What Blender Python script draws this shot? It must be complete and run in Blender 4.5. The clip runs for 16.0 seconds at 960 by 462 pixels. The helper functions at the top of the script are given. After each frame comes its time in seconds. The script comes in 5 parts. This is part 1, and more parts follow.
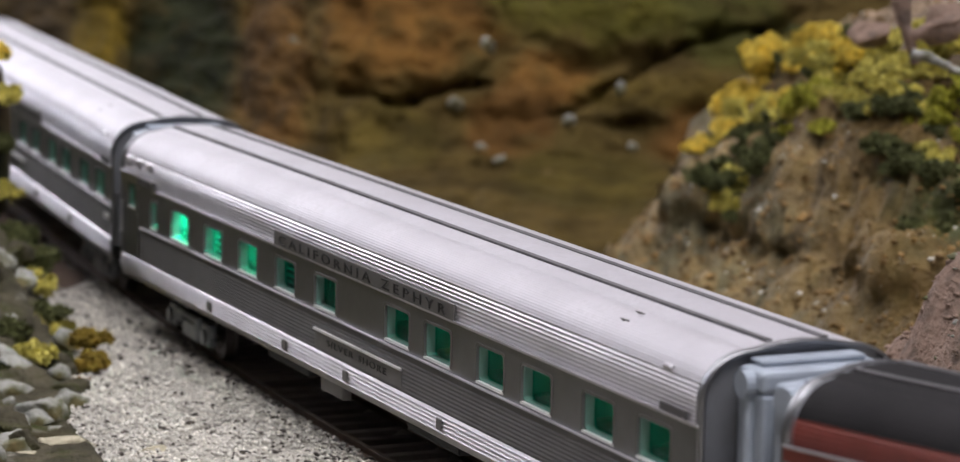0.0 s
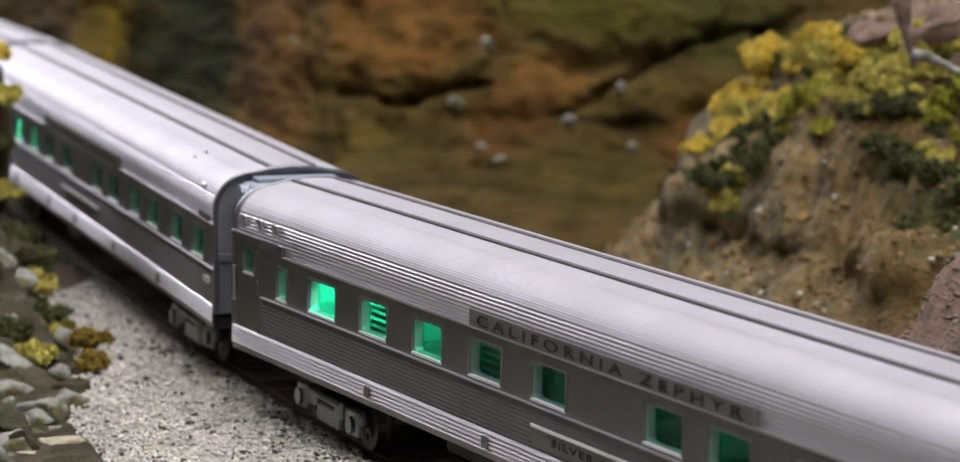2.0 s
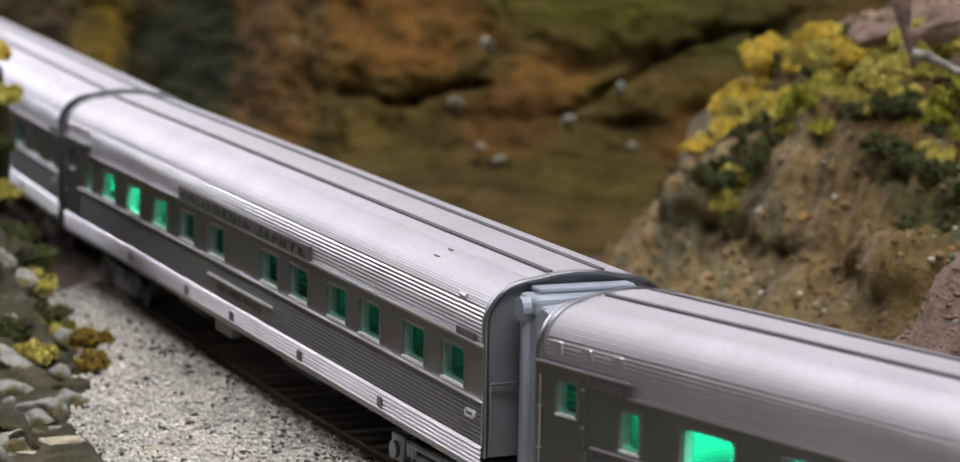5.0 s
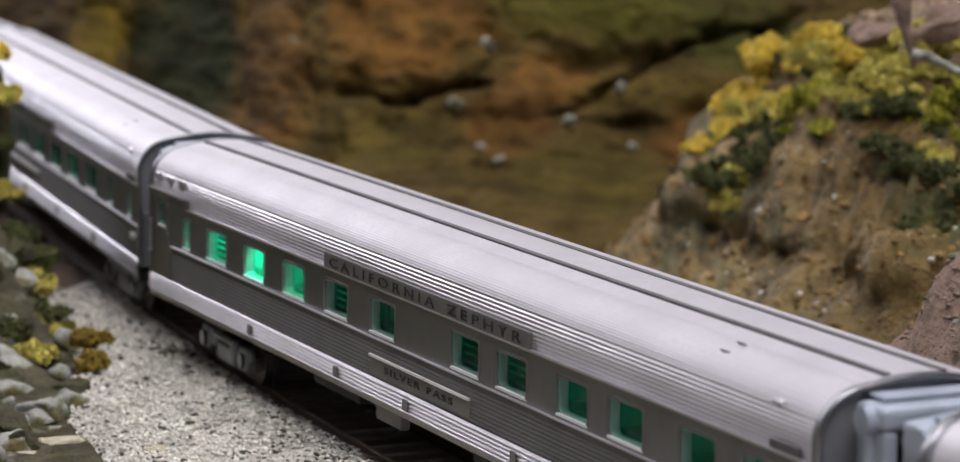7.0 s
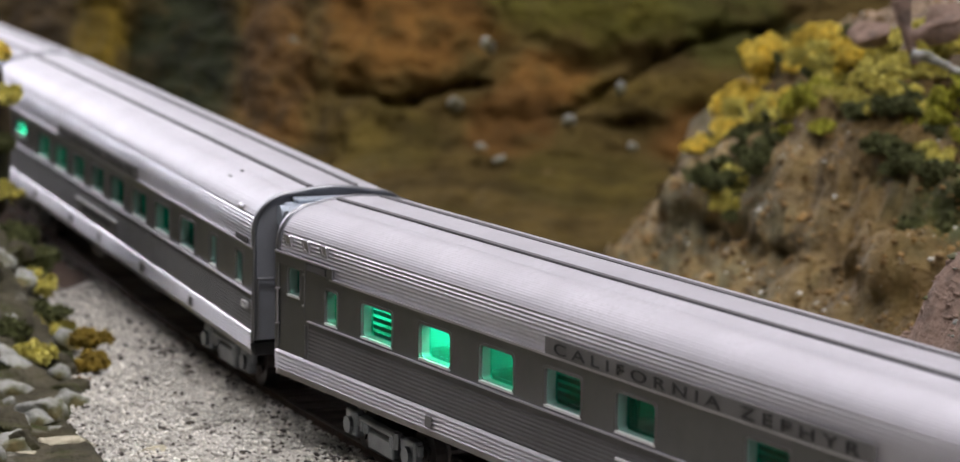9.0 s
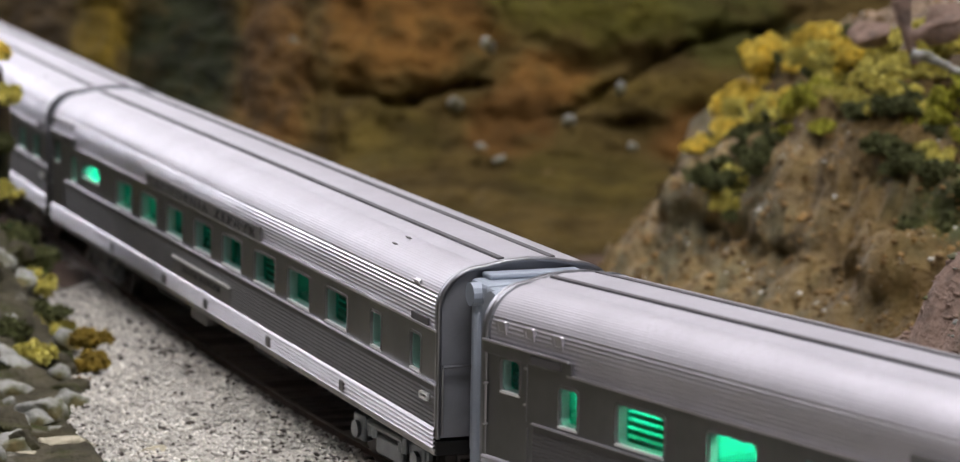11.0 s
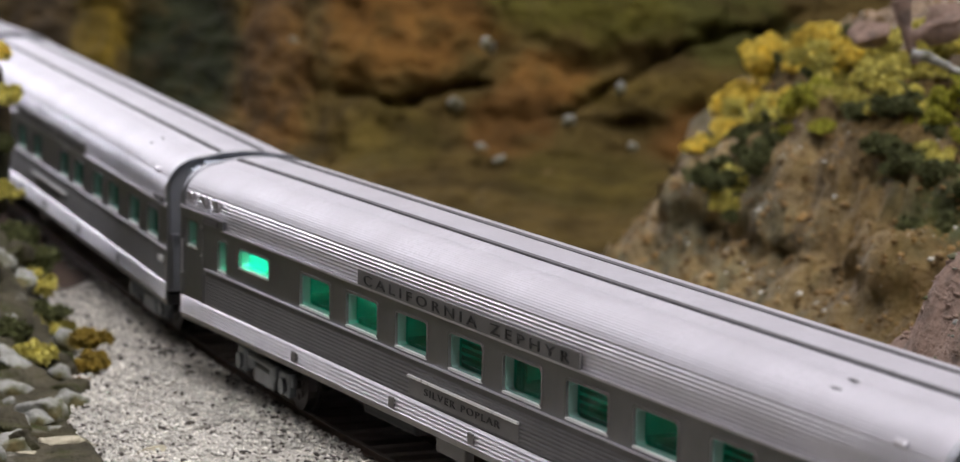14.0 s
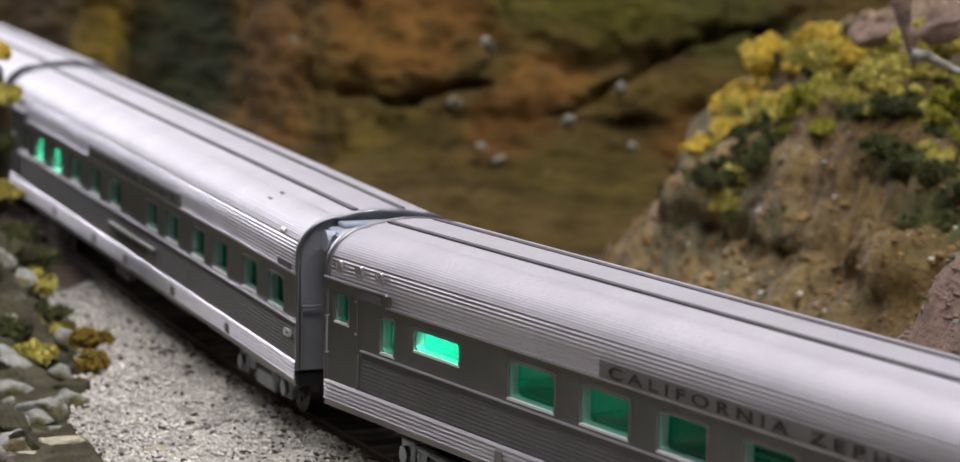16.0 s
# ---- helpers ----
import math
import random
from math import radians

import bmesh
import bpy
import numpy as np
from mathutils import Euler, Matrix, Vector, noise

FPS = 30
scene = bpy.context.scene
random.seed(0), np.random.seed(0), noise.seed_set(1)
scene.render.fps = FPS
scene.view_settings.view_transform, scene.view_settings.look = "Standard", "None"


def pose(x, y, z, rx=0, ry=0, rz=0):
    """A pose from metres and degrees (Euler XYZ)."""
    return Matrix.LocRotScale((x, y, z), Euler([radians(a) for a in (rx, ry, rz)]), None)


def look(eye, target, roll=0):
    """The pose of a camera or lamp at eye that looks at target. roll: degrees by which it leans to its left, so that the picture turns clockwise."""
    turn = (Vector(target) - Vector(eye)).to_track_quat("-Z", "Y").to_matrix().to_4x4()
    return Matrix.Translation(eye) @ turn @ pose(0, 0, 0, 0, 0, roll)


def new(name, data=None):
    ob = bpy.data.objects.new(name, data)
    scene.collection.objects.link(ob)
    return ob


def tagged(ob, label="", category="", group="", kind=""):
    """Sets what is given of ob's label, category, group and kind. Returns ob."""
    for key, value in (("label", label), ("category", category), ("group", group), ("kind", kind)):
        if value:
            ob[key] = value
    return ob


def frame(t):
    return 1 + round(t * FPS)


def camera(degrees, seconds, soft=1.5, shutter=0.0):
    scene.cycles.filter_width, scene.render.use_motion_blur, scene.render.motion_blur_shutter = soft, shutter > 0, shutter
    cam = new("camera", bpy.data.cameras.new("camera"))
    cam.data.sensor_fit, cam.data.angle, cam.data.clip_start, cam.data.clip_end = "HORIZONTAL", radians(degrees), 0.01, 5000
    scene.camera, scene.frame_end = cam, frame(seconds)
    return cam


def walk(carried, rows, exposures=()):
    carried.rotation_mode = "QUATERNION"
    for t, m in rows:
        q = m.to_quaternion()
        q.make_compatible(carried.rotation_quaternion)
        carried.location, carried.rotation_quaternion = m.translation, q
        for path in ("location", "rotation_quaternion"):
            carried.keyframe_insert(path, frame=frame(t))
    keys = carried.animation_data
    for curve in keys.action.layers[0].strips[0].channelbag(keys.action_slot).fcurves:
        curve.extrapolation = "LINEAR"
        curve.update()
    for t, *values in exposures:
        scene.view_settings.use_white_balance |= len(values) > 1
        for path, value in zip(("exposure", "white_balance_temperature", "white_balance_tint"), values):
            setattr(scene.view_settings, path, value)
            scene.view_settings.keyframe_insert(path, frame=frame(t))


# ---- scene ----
from mathutils.bvhtree import BVHTree

# ---- camera, standing still ----
EYE = (0.0, 0.0, 0.132)
AIM = (0.0, math.cos(radians(8.888)), 0.132 - math.sin(radians(8.888)))
cam = camera(18.406, 16.0, soft=1.2, shutter=0.0)
cam.data.dof.use_dof = True
cam.data.dof.focus_distance = 0.53
cam.data.dof.aperture_fstop = 31.0
walk(cam, [(0.0, look(EYE, AIM, 1.0)), (16.0, look(EYE, AIM, 1.0))])

# ---- light: a room lit by unseen ceiling tubes ----
world = bpy.data.worlds.new("room_air")
scene.world = world
world.use_nodes = True
world.node_tree.nodes["Background"].inputs[0].default_value = (0.80, 0.80, 0.86, 1)
world.node_tree.nodes["Background"].inputs[1].default_value = 0.27
scene.view_settings.exposure = 0.05


def ceiling_lamp(x, y, z, sx, sy, watts, rz=0.0):
    d = bpy.data.lights.new("ceiling_tube_light", "AREA")
    d.shape, d.size, d.size_y, d.energy, d.color = "RECTANGLE", sx, sy, watts, (0.97, 0.95, 1.0)
    o = new("ceiling_tube_light", d)
    o.matrix_world = pose(x, y, z, 0, 0, rz)
    return o


CEIL = 1.25
# x, y, height of the glowing side, size, watts
# all out of view; second added to brighten roof crowns, last to fill the hill
LAMPS = [(-1.85, 3.00, 1.12, 1.00, 0.60, 36.0), (-0.80, 3.15, 0.78, 0.90, 0.40, 14.0), (-0.10, 0.90, 1.20, 1.20, 0.40, 8.0), (0.25, -0.10, 1.20, 0.90, 0.40, 13.0)]
for lx, ly, lz, lsx, lsy, lw in LAMPS:
    ceiling_lamp(lx, ly, lz - 0.002, lsx, lsy, lw)


# ---- materials ----
def mat(name, base, rough=0.6, metal=0.0, spots=(), scale=200.0, bump=0.0, bump_scale=400.0, island=0.0, wear=0.15, coat=0.0, gloss=0.5, zones=False):
    """A surface with broad stains and fine grain; spots: other colours that show in blotches (colour, scale, from, to)."""
    m = bpy.data.materials.new(name)
    m.use_nodes = True
    t = m.node_tree
    b = t.nodes["Principled BSDF"]
    tc = t.nodes.new("ShaderNodeTexCoord")

    def nz(sc, detail=5.0, rg=0.6):
        n = t.nodes.new("ShaderNodeTexNoise")
        n.inputs["Scale"].default_value, n.inputs["Detail"].default_value, n.inputs["Roughness"].default_value = sc, detail, rg
        t.links.new(tc.outputs["Object"], n.inputs["Vector"])
        return n

    def ramp(src, lo, hi):
        r = t.nodes.new("ShaderNodeMapRange")
        r.inputs["From Min"].default_value, r.inputs["From Max"].default_value = lo, hi
        t.links.new(src, r.inputs["Value"])
        return r.outputs["Result"]

    def mixc(fac, a, bcol):
        x = t.nodes.new("ShaderNodeMix")
        x.data_type = "RGBA"
        t.links.new(fac, x.inputs[0])
        for k, c in ((6, a), (7, bcol)):
            if isinstance(c, tuple):
                x.inputs[k].default_value = (*c, 1)
            else:
                t.links.new(c, x.inputs[k])
        return x.outputs[2]

    dark = tuple(c * (1 - wear * 1.6) for c in base)
    light = tuple(min(0.95, c * (1 + wear)) for c in base)
    col = mixc(ramp(nz(scale).outputs["Fac"], 0.32, 0.68), dark, light)
    if zones:
        at = t.nodes.new("ShaderNodeAttribute")
        at.attribute_name = "zone"
        gx = t.nodes.new("ShaderNodeMix")
        gx.data_type, gx.blend_type = "RGBA", "MULTIPLY"
        gx.inputs[0].default_value = 1.0
        t.links.new(at.outputs["Color"], gx.inputs[6])
        t.links.new(col, gx.inputs[7])
        col = gx.outputs[2]
    for c, sc, lo, hi in spots:
        col = mixc(ramp(nz(sc).outputs["Fac"], lo, hi), col, c)
    if island:
        g = t.nodes.new("ShaderNodeNewGeometry")
        oi = t.nodes.new("ShaderNodeObjectInfo")
        ad = t.nodes.new("ShaderNodeMath")
        ad.operation = "ADD"
        t.links.new(g.outputs["Random Per Island"], ad.inputs[0])
        t.links.new(oi.outputs["Random"], ad.inputs[1])
        fr = t.nodes.new("ShaderNodeMath")
        fr.operation = "FRACT"
        t.links.new(ad.outputs[0], fr.inputs[0])
        hs = t.nodes.new("ShaderNodeHueSaturation")
        t.links.new(col, hs.inputs["Color"])
        mr = t.nodes.new("ShaderNodeMapRange")
        mr.inputs["To Min"].default_value, mr.inputs["To Max"].default_value = 1 - island, 1 + island
        t.links.new(fr.outputs[0], mr.inputs["Value"])
        t.links.new(mr.outputs["Result"], hs.inputs["Value"])
        col = hs.outputs["Color"]
    t.links.new(col, b.inputs["Base Color"])
    b.inputs["Metallic"].default_value = metal
    rr = t.nodes.new("ShaderNodeMapRange")
    rr.inputs["To Min"].default_value, rr.inputs["To Max"].default_value = max(0.03, rough - 0.07), min(1.0, rough + 0.07)
    t.links.new(nz(scale * 2.3).outputs["Fac"], rr.inputs["Value"])
    t.links.new(rr.outputs["Result"], b.inputs["Roughness"])
    b.inputs["Specular IOR Level"].default_value = gloss
    b.inputs["Coat Weight"].default_value = coat
    b.inputs["Coat Roughness"].default_value = 0.12
    if bump:
        bp = t.nodes.new("ShaderNodeBump")
        bp.inputs["Strength"].default_value, bp.inputs["Distance"].default_value = 1.0, bump
        t.links.new(nz(bump_scale, 6.0, 0.65).outputs["Fac"], bp.inputs["Height"])
        t.links.new(bp.outputs["Normal"], b.inputs["Normal"])
    return m


def glow(name, color, strength):
    m = bpy.data.materials.new(name)
    m.use_nodes = True
    b = m.node_tree.nodes["Principled BSDF"]
    b.inputs["Base Color"].default_value = (*color, 1)
    b.inputs["Emission Color"].default_value = (*color, 1)
    b.inputs["Emission Strength"].default_value = strength
    return m


def tinted_glass(name, color, rough=0.05):
    m = bpy.data.materials.new(name)
    m.use_nodes = True
    t = m.node_tree
    t.nodes.remove(t.nodes["Principled BSDF"])
    tr, gl, mx = (t.nodes.new(n) for n in ("ShaderNodeBsdfTransparent", "ShaderNodeBsdfGlossy", "ShaderNodeMixShader"))
    tr.inputs[0].default_value = (*color, 1)
    gl.inputs["Roughness"].default_value = rough
    mx.inputs[0].default_value = 0.07
    t.links.new(tr.outputs[0], mx.inputs[1])
    t.links.new(gl.outputs[0], mx.inputs[2])
    t.links.new(mx.outputs[0], t.nodes["Material Output"].inputs[0])
    return m


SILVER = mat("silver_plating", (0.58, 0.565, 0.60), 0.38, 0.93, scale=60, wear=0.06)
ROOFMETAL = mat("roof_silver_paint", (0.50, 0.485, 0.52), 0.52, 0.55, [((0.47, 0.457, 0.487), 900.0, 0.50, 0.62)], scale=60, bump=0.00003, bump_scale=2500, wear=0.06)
# sides: the silver plating again, with their shade put into a darker base
SILVER_SHADED = mat("silver_plating_shaded", (0.24, 0.24, 0.255), 0.34, 0.88, scale=90, wear=0.08)
FLUTE = mat("fluted_side_shaded", (0.125, 0.122, 0.125), 0.50, 0.45, scale=90, wear=0.08, gloss=0.35)
BRIGHT = mat("bright_trim", (0.90, 0.90, 0.90), 0.30, 0.35, scale=90, wear=0.05)
GREYPLASTIC = mat("grey_blue_plastic", (0.32, 0.36, 0.42), 0.45, 0.1, scale=80, wear=0.12)
ENDPAINT = mat("grey_end_paint", (0.20, 0.205, 0.225), 0.45, 0.35, scale=90, wear=0.12)
# dark for the shade in the roof seams; also the number plates
SEAM = mat("seam_shade_and_tag", (0.10, 0.095, 0.10), 0.6, 0.2, scale=150)
PLATE = mat("grey_sign_plate", (0.17, 0.165, 0.165), 0.5, 0.3, scale=150, wear=0.1)
INK = mat("black_lettering", (0.015, 0.015, 0.016), 0.5, 0.0, scale=200)
UNDER = mat("underframe_black", (0.022, 0.022, 0.024), 0.65, 0.1, scale=120)
TRUCKGREY = mat("truck_silver_grey", (0.24, 0.26, 0.28), 0.34, 0.6, scale=160, wear=0.2)
WHEELSTEEL = mat("wheel_steel", (0.12, 0.11, 0.11), 0.4, 0.8, scale=160)
LINER = mat("interior_liner", (0.62, 0.66, 0.62), 0.6, 0.0, scale=60)
SEAT = mat("interior_seat", (0.20, 0.30, 0.26), 0.7, 0.0, scale=60)
BLIND = mat("blind_slats", (0.09, 0.15, 0.12), 0.6, 0.0, scale=60)
GLASS = tinted_glass("green_window_glass", (0.13, 0.78, 0.66))
LED = glow("interior_led", (0.55, 1.0, 0.75), 60.0)
MAROON = mat("maroon_paint", (0.17, 0.032, 0.024), 0.42, 0.0, scale=90, coat=0.2)
BLACKROOF = mat("black_roof_paint", (0.012, 0.011, 0.012), 0.75, 0.0, scale=90, gloss=0.15)
REVEAL = mat("clear_window_edge", (0.24, 0.38, 0.34), 0.22, 0.0, scale=90, wear=0.05, gloss=0.8)
PINK = mat("pale_emblem_paint", (0.75, 0.50, 0.46), 0.5, 0.0, scale=90)
RAIL = mat("rusty_rail", (0.11, 0.068, 0.048), 0.55, 0.5, scale=200, wear=0.3)
RAILTOP = mat("worn_railhead", (0.30, 0.27, 0.25), 0.3, 0.9, scale=200)
TIE = mat("weathered_tie", (0.27, 0.25, 0.225), 0.85, 0.0, scale=150, bump=0.0004, bump_scale=500, island=0.35)
BALLAST = mat("grey_ballast_stone", (0.74, 0.71, 0.64), 0.85, 0.0, scale=120, bump=0.0003, bump_scale=900, island=0.22, gloss=0.15)
DIRT = mat("gravel_ground", (0.90, 0.90, 0.90), 0.9, 0.0, [((0.14, 0.11, 0.09), 14.0, 0.62, 0.74)], scale=40, bump=0.0012, bump_scale=700, gloss=0.15, zones=True)
OCHRE = mat("ochre_rock", (0.29, 0.135, 0.024), 0.7, 0.0, [((0.11, 0.085, 0.014), 28.0, 0.48, 0.66)], scale=70, bump=0.003, bump_scale=150, wear=0.35, gloss=0.15)
OLIVE = mat("mossy_rock", (0.140, 0.110, 0.022), 0.8, 0.0, [((0.10, 0.105, 0.012), 40.0, 0.45, 0.62), ((0.20, 0.10, 0.025), 22.0, 0.55, 0.7), ((0.04, 0.035, 0.012), 70.0, 0.56, 0.68)], scale=80, bump=0.003, bump_scale=180, wear=0.35, gloss=0.15)
BROWNROCK = mat("brown_rock", (0.20, 0.105, 0.024), 0.7, 0.0, [((0.075, 0.055, 0.014), 36.0, 0.48, 0.66), ((0.26, 0.17, 0.08), 90.0, 0.58, 0.72)], scale=80, bump=0.003, bump_scale=170, wear=0.35, gloss=0.15)
FACEROCK = mat("painted_rock_face", (0.58, 0.555, 0.51), 0.85, 0.0, [((0.055, 0.042, 0.012), 24.0, 0.56, 0.74), ((0.20, 0.13, 0.06), 70.0, 0.66, 0.80)], scale=55, bump=0.0016, bump_scale=130, wear=0.32, gloss=0.08, zones=True)
PALEROCK = mat("pale_sandy_rock", (0.52, 0.47, 0.34), 0.85, 0.0, [((0.20, 0.18, 0.12), 120.0, 0.52, 0.66)], scale=160, bump=0.001, bump_scale=400, wear=0.25)
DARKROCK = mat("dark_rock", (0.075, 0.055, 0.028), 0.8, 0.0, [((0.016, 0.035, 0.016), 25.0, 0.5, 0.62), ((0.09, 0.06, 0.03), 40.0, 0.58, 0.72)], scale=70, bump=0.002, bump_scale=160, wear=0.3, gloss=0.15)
GREYROCK = mat("pale_grey_rock", (0.36, 0.36, 0.33), 0.8, 0.0, [((0.10, 0.10, 0.05), 110.0, 0.45, 0.60), ((0.16, 0.12, 0.05), 60.0, 0.55, 0.68)], scale=160, bump=0.001, bump_scale=350, wear=0.3, gloss=0.15)
MOSSEARTH = mat("mossy_grey_earth", (0.085, 0.076, 0.050), 0.9, 0.0, [((0.05, 0.055, 0.015), 60.0, 0.48, 0.62), ((0.24, 0.23, 0.19), 90.0, 0.58, 0.70), ((0.05, 0.04, 0.02), 35.0, 0.55, 0.68)], scale=110, bump=0.002, bump_scale=400, wear=0.35, gloss=0.15)
EARTH = mat("brown_earth", (1.0, 1.0, 1.0), 0.6, 0.0, [((0.075, 0.058, 0.014), 45.0, 0.54, 0.70), ((0.28, 0.19, 0.075), 150.0, 0.62, 0.74)], scale=90, bump=0.0022, bump_scale=350, wear=0.40, gloss=0.35, zones=True)
CRUMB = mat("brown_earth_crumbs", (0.20, 0.120, 0.040), 0.7, 0.0, scale=120, island=0.5, wear=0.3, gloss=0.3)
PINKGRAVEL = mat("pinkish_gravel", (0.30, 0.21, 0.165), 0.9, 0.0, [((0.16, 0.12, 0.10), 110.0, 0.52, 0.66)], scale=110, bump=0.0014, bump_scale=600, wear=0.3, gloss=0.15)
YELLOWTURF = mat("yellow_turf", (0.80, 0.60, 0.11), 0.85, 0.0, scale=150, island=0.4, wear=0.25, gloss=0.15)
OLIVETURF = mat("olive_turf", (0.54, 0.48, 0.12), 0.85, 0.0, scale=150, island=0.4, wear=0.25, gloss=0.15)
GREENTURF = mat("green_turf", (0.37, 0.36, 0.050), 0.85, 0.0, scale=150, island=0.4, wear=0.25, gloss=0.15)
OCHRETURF = mat("ochre_turf", (0.27, 0.19, 0.035), 0.85, 0.0, scale=150, island=0.4, wear=0.25, gloss=0.15)
DARKSTONE = mat("dark_stone", (0.12, 0.105, 0.09), 0.85, 0.0, scale=150, island=0.35, wear=0.3)
WHITESTONE = mat("white_glint_pebble", (0.72, 0.70, 0.62), 0.35, 0.0, scale=150, island=0.25, wear=0.2)
DARKTURF = mat("dark_green_turf", (0.100, 0.108, 0.042), 0.85, 0.0, scale=150, island=0.4, wear=0.25, gloss=0.15)
WALLPAINT = mat("grey_wall_paint", (0.30, 0.29, 0.29), 0.8, 0.0, scale=3)
SKYPAINT = mat("pale_sky_paint", (0.62, 0.66, 0.74), 0.8, 0.0, scale=2, wear=0.06)
CEILPAINT = mat("white_ceiling_paint", (0.72, 0.72, 0.72), 0.85, 0.0, scale=3)
FLOORMAT = mat("dark_carpet", (0.08, 0.075, 0.07), 0.95, 0.0, scale=20)
TUBE = glow("tube_diffuser", (1.0, 0.95, 0.98), 4.0)


# ---- mesh helpers ----
def link(name, bm, material, parent=None, label="", smooth=False):
    me = bpy.data.meshes.new(name)
    bmesh.ops.recalc_face_normals(bm, faces=bm.faces)
    bm.to_mesh(me)
    bm.free()
    me.materials.append(material)
    if smooth:
        me.shade_smooth()
    o = new(name, me)
    if parent:
        o.parent = parent
    if label:
        o["label"] = label
    return o


def part(name, bm, material, parent, label="", smooth=False):
    return link(name, bm, material, parent, label, smooth)


def again(name, ob, parent, m, label=""):
    """Another object on the same mesh."""
    o = new(name, ob.data)
    o.parent = parent
    o.matrix_basis = m
    if label:
        o["label"] = label
    return o


def add_box(bm, x0, x1, y0, y1, z0, z1, bevel=0.0):
    g = bmesh.ops.create_cube(bm, size=1.0, matrix=Matrix.LocRotScale(((x0 + x1) / 2, (y0 + y1) / 2, (z0 + z1) / 2), None, (abs(x1 - x0), abs(y1 - y0), abs(z1 - z0))))
    if bevel:
        es = list({e for v in g["verts"] for e in v.link_edges})
        bmesh.ops.bevel(bm, geom=es, offset=bevel, segments=2, affect="EDGES", profile=0.5)
    return bm


def box(x0, x1, y0, y1, z0, z1, bevel=0.0):
    return add_box(bmesh.new(), x0, x1, y0, y1, z0, z1, bevel)


def add_cyl(bm, m, r, h, seg=16, r2=None):
    bmesh.ops.create_cone(bm, cap_ends=True, segments=seg, radius1=r, radius2=r if r2 is None else r2, depth=h, matrix=m)
    return bm


def extrude_profile(pts, x0, x1, closed=False):
    """A sheet or bar: the profile (y, z) drawn out along x."""
    bm = bmesh.new()
    a = [bm.verts.new((x0, y, z)) for y, z in pts]
    b = [bm.verts.new((x1, y, z)) for y, z in pts]
    n = len(pts)
    for i in range(n if closed else n - 1):
        j = (i + 1) % n
        bm.faces.new((a[i], a[j], b[j], b[i]))
    if closed:
        bm.faces.new(a)
        bm.faces.new(b[::-1])
    return bm


def rounded_rect(w, h, r, seg=4):
    out = []
    for cx, cz, a0 in ((w / 2 - r, h / 2 - r, 0), (-w / 2 + r, h / 2 - r, 90), (-w / 2 + r, -h / 2 + r, 180), (w / 2 - r, -h / 2 + r, 270)):
        for i in range(seg + 1):
            a = radians(a0 + 90 * i / seg)
            out.append((cx + r * math.cos(a), cz + r * math.sin(a)))
    return out


def ring(outer, inner, y0, y1):
    """A frame between two outlines (x, z), from y0 (front) to y1 (back)."""
    bm = bmesh.new()
    n = len(outer)
    rows = [[bm.verts.new((x, y, z)) for x, z in o] for o, y in ((outer, y1), (outer, y0), (inner, y0), (inner, y1))]
    for k in range(4):
        p, q = rows[k], rows[(k + 1) % 4]
        for i in range(n):
            j = (i + 1) % n
            bm.faces.new((p[i], p[j], q[j], q[i]))
    return bm


def lettering(name, text, width, height, x, y, z, material, parent, label, spacing=1.5):
    cu = bpy.data.curves.new(name, "FONT")
    cu.body, cu.size, cu.extrude, cu.space_character, cu.space_word = text, 1.0, 0.02, spacing, 1.3
    tmp = new("tmp_text", cu)
    bpy.context.view_layer.update()
    me = bpy.data.meshes.new_from_object(tmp)
    bpy.data.objects.remove(tmp)
    xs = [v.co.x for v in me.vertices]
    ys = [v.co.y for v in me.vertices]
    sx, sy = width / (max(xs) - min(xs)), height / (max(ys) - min(ys))
    for v in me.vertices:
        v.co = ((v.co.x - min(xs)) * sx, -0.00012 + v.co.z * 0.003, (v.co.y - min(ys)) * sy)
    me.materials.append(material)
    o = new(name, me)
    o.parent = parent
    o.location = (x, y, z)
    o["label"] = label
    return o


# ---- the track's line ----
K0, K1 = 0.2532, 2.3636
S0, V = 0.1714, 0.0467
PITCH, TRUCK, HALF = 0.2995, 0.1043, 0.1408
LIFT = 0.0012
_ds = 0.002
_s = np.arange(-2.4, 2.4 + _ds / 2, _ds)
_k = np.clip(K0 + K1 * _s, -0.35, 1.35)
_i0 = int(np.argmin(abs(_s)))
_th = np.concatenate([[0], np.cumsum((_k[1:] + _k[:-1]) / 2 * _ds)])
_th = np.minimum(_th - _th[_i0] - 1.2232, 0.15)
_x = np.concatenate([[0], np.cumsum((np.cos(_th[1:]) + np.cos(_th[:-1])) / 2 * _ds)])
_y = np.concatenate([[0], np.cumsum((np.sin(_th[1:]) + np.sin(_th[:-1])) / 2 * _ds)])
_x, _y = _x - _x[_i0] - 0.0770, _y - _y[_i0] + 0.7255


def on_track(s):
    return Vector((float(np.interp(s, _s, _x)), float(np.interp(s, _s, _y)), 0.0)), float(np.interp(s, _s, _th))


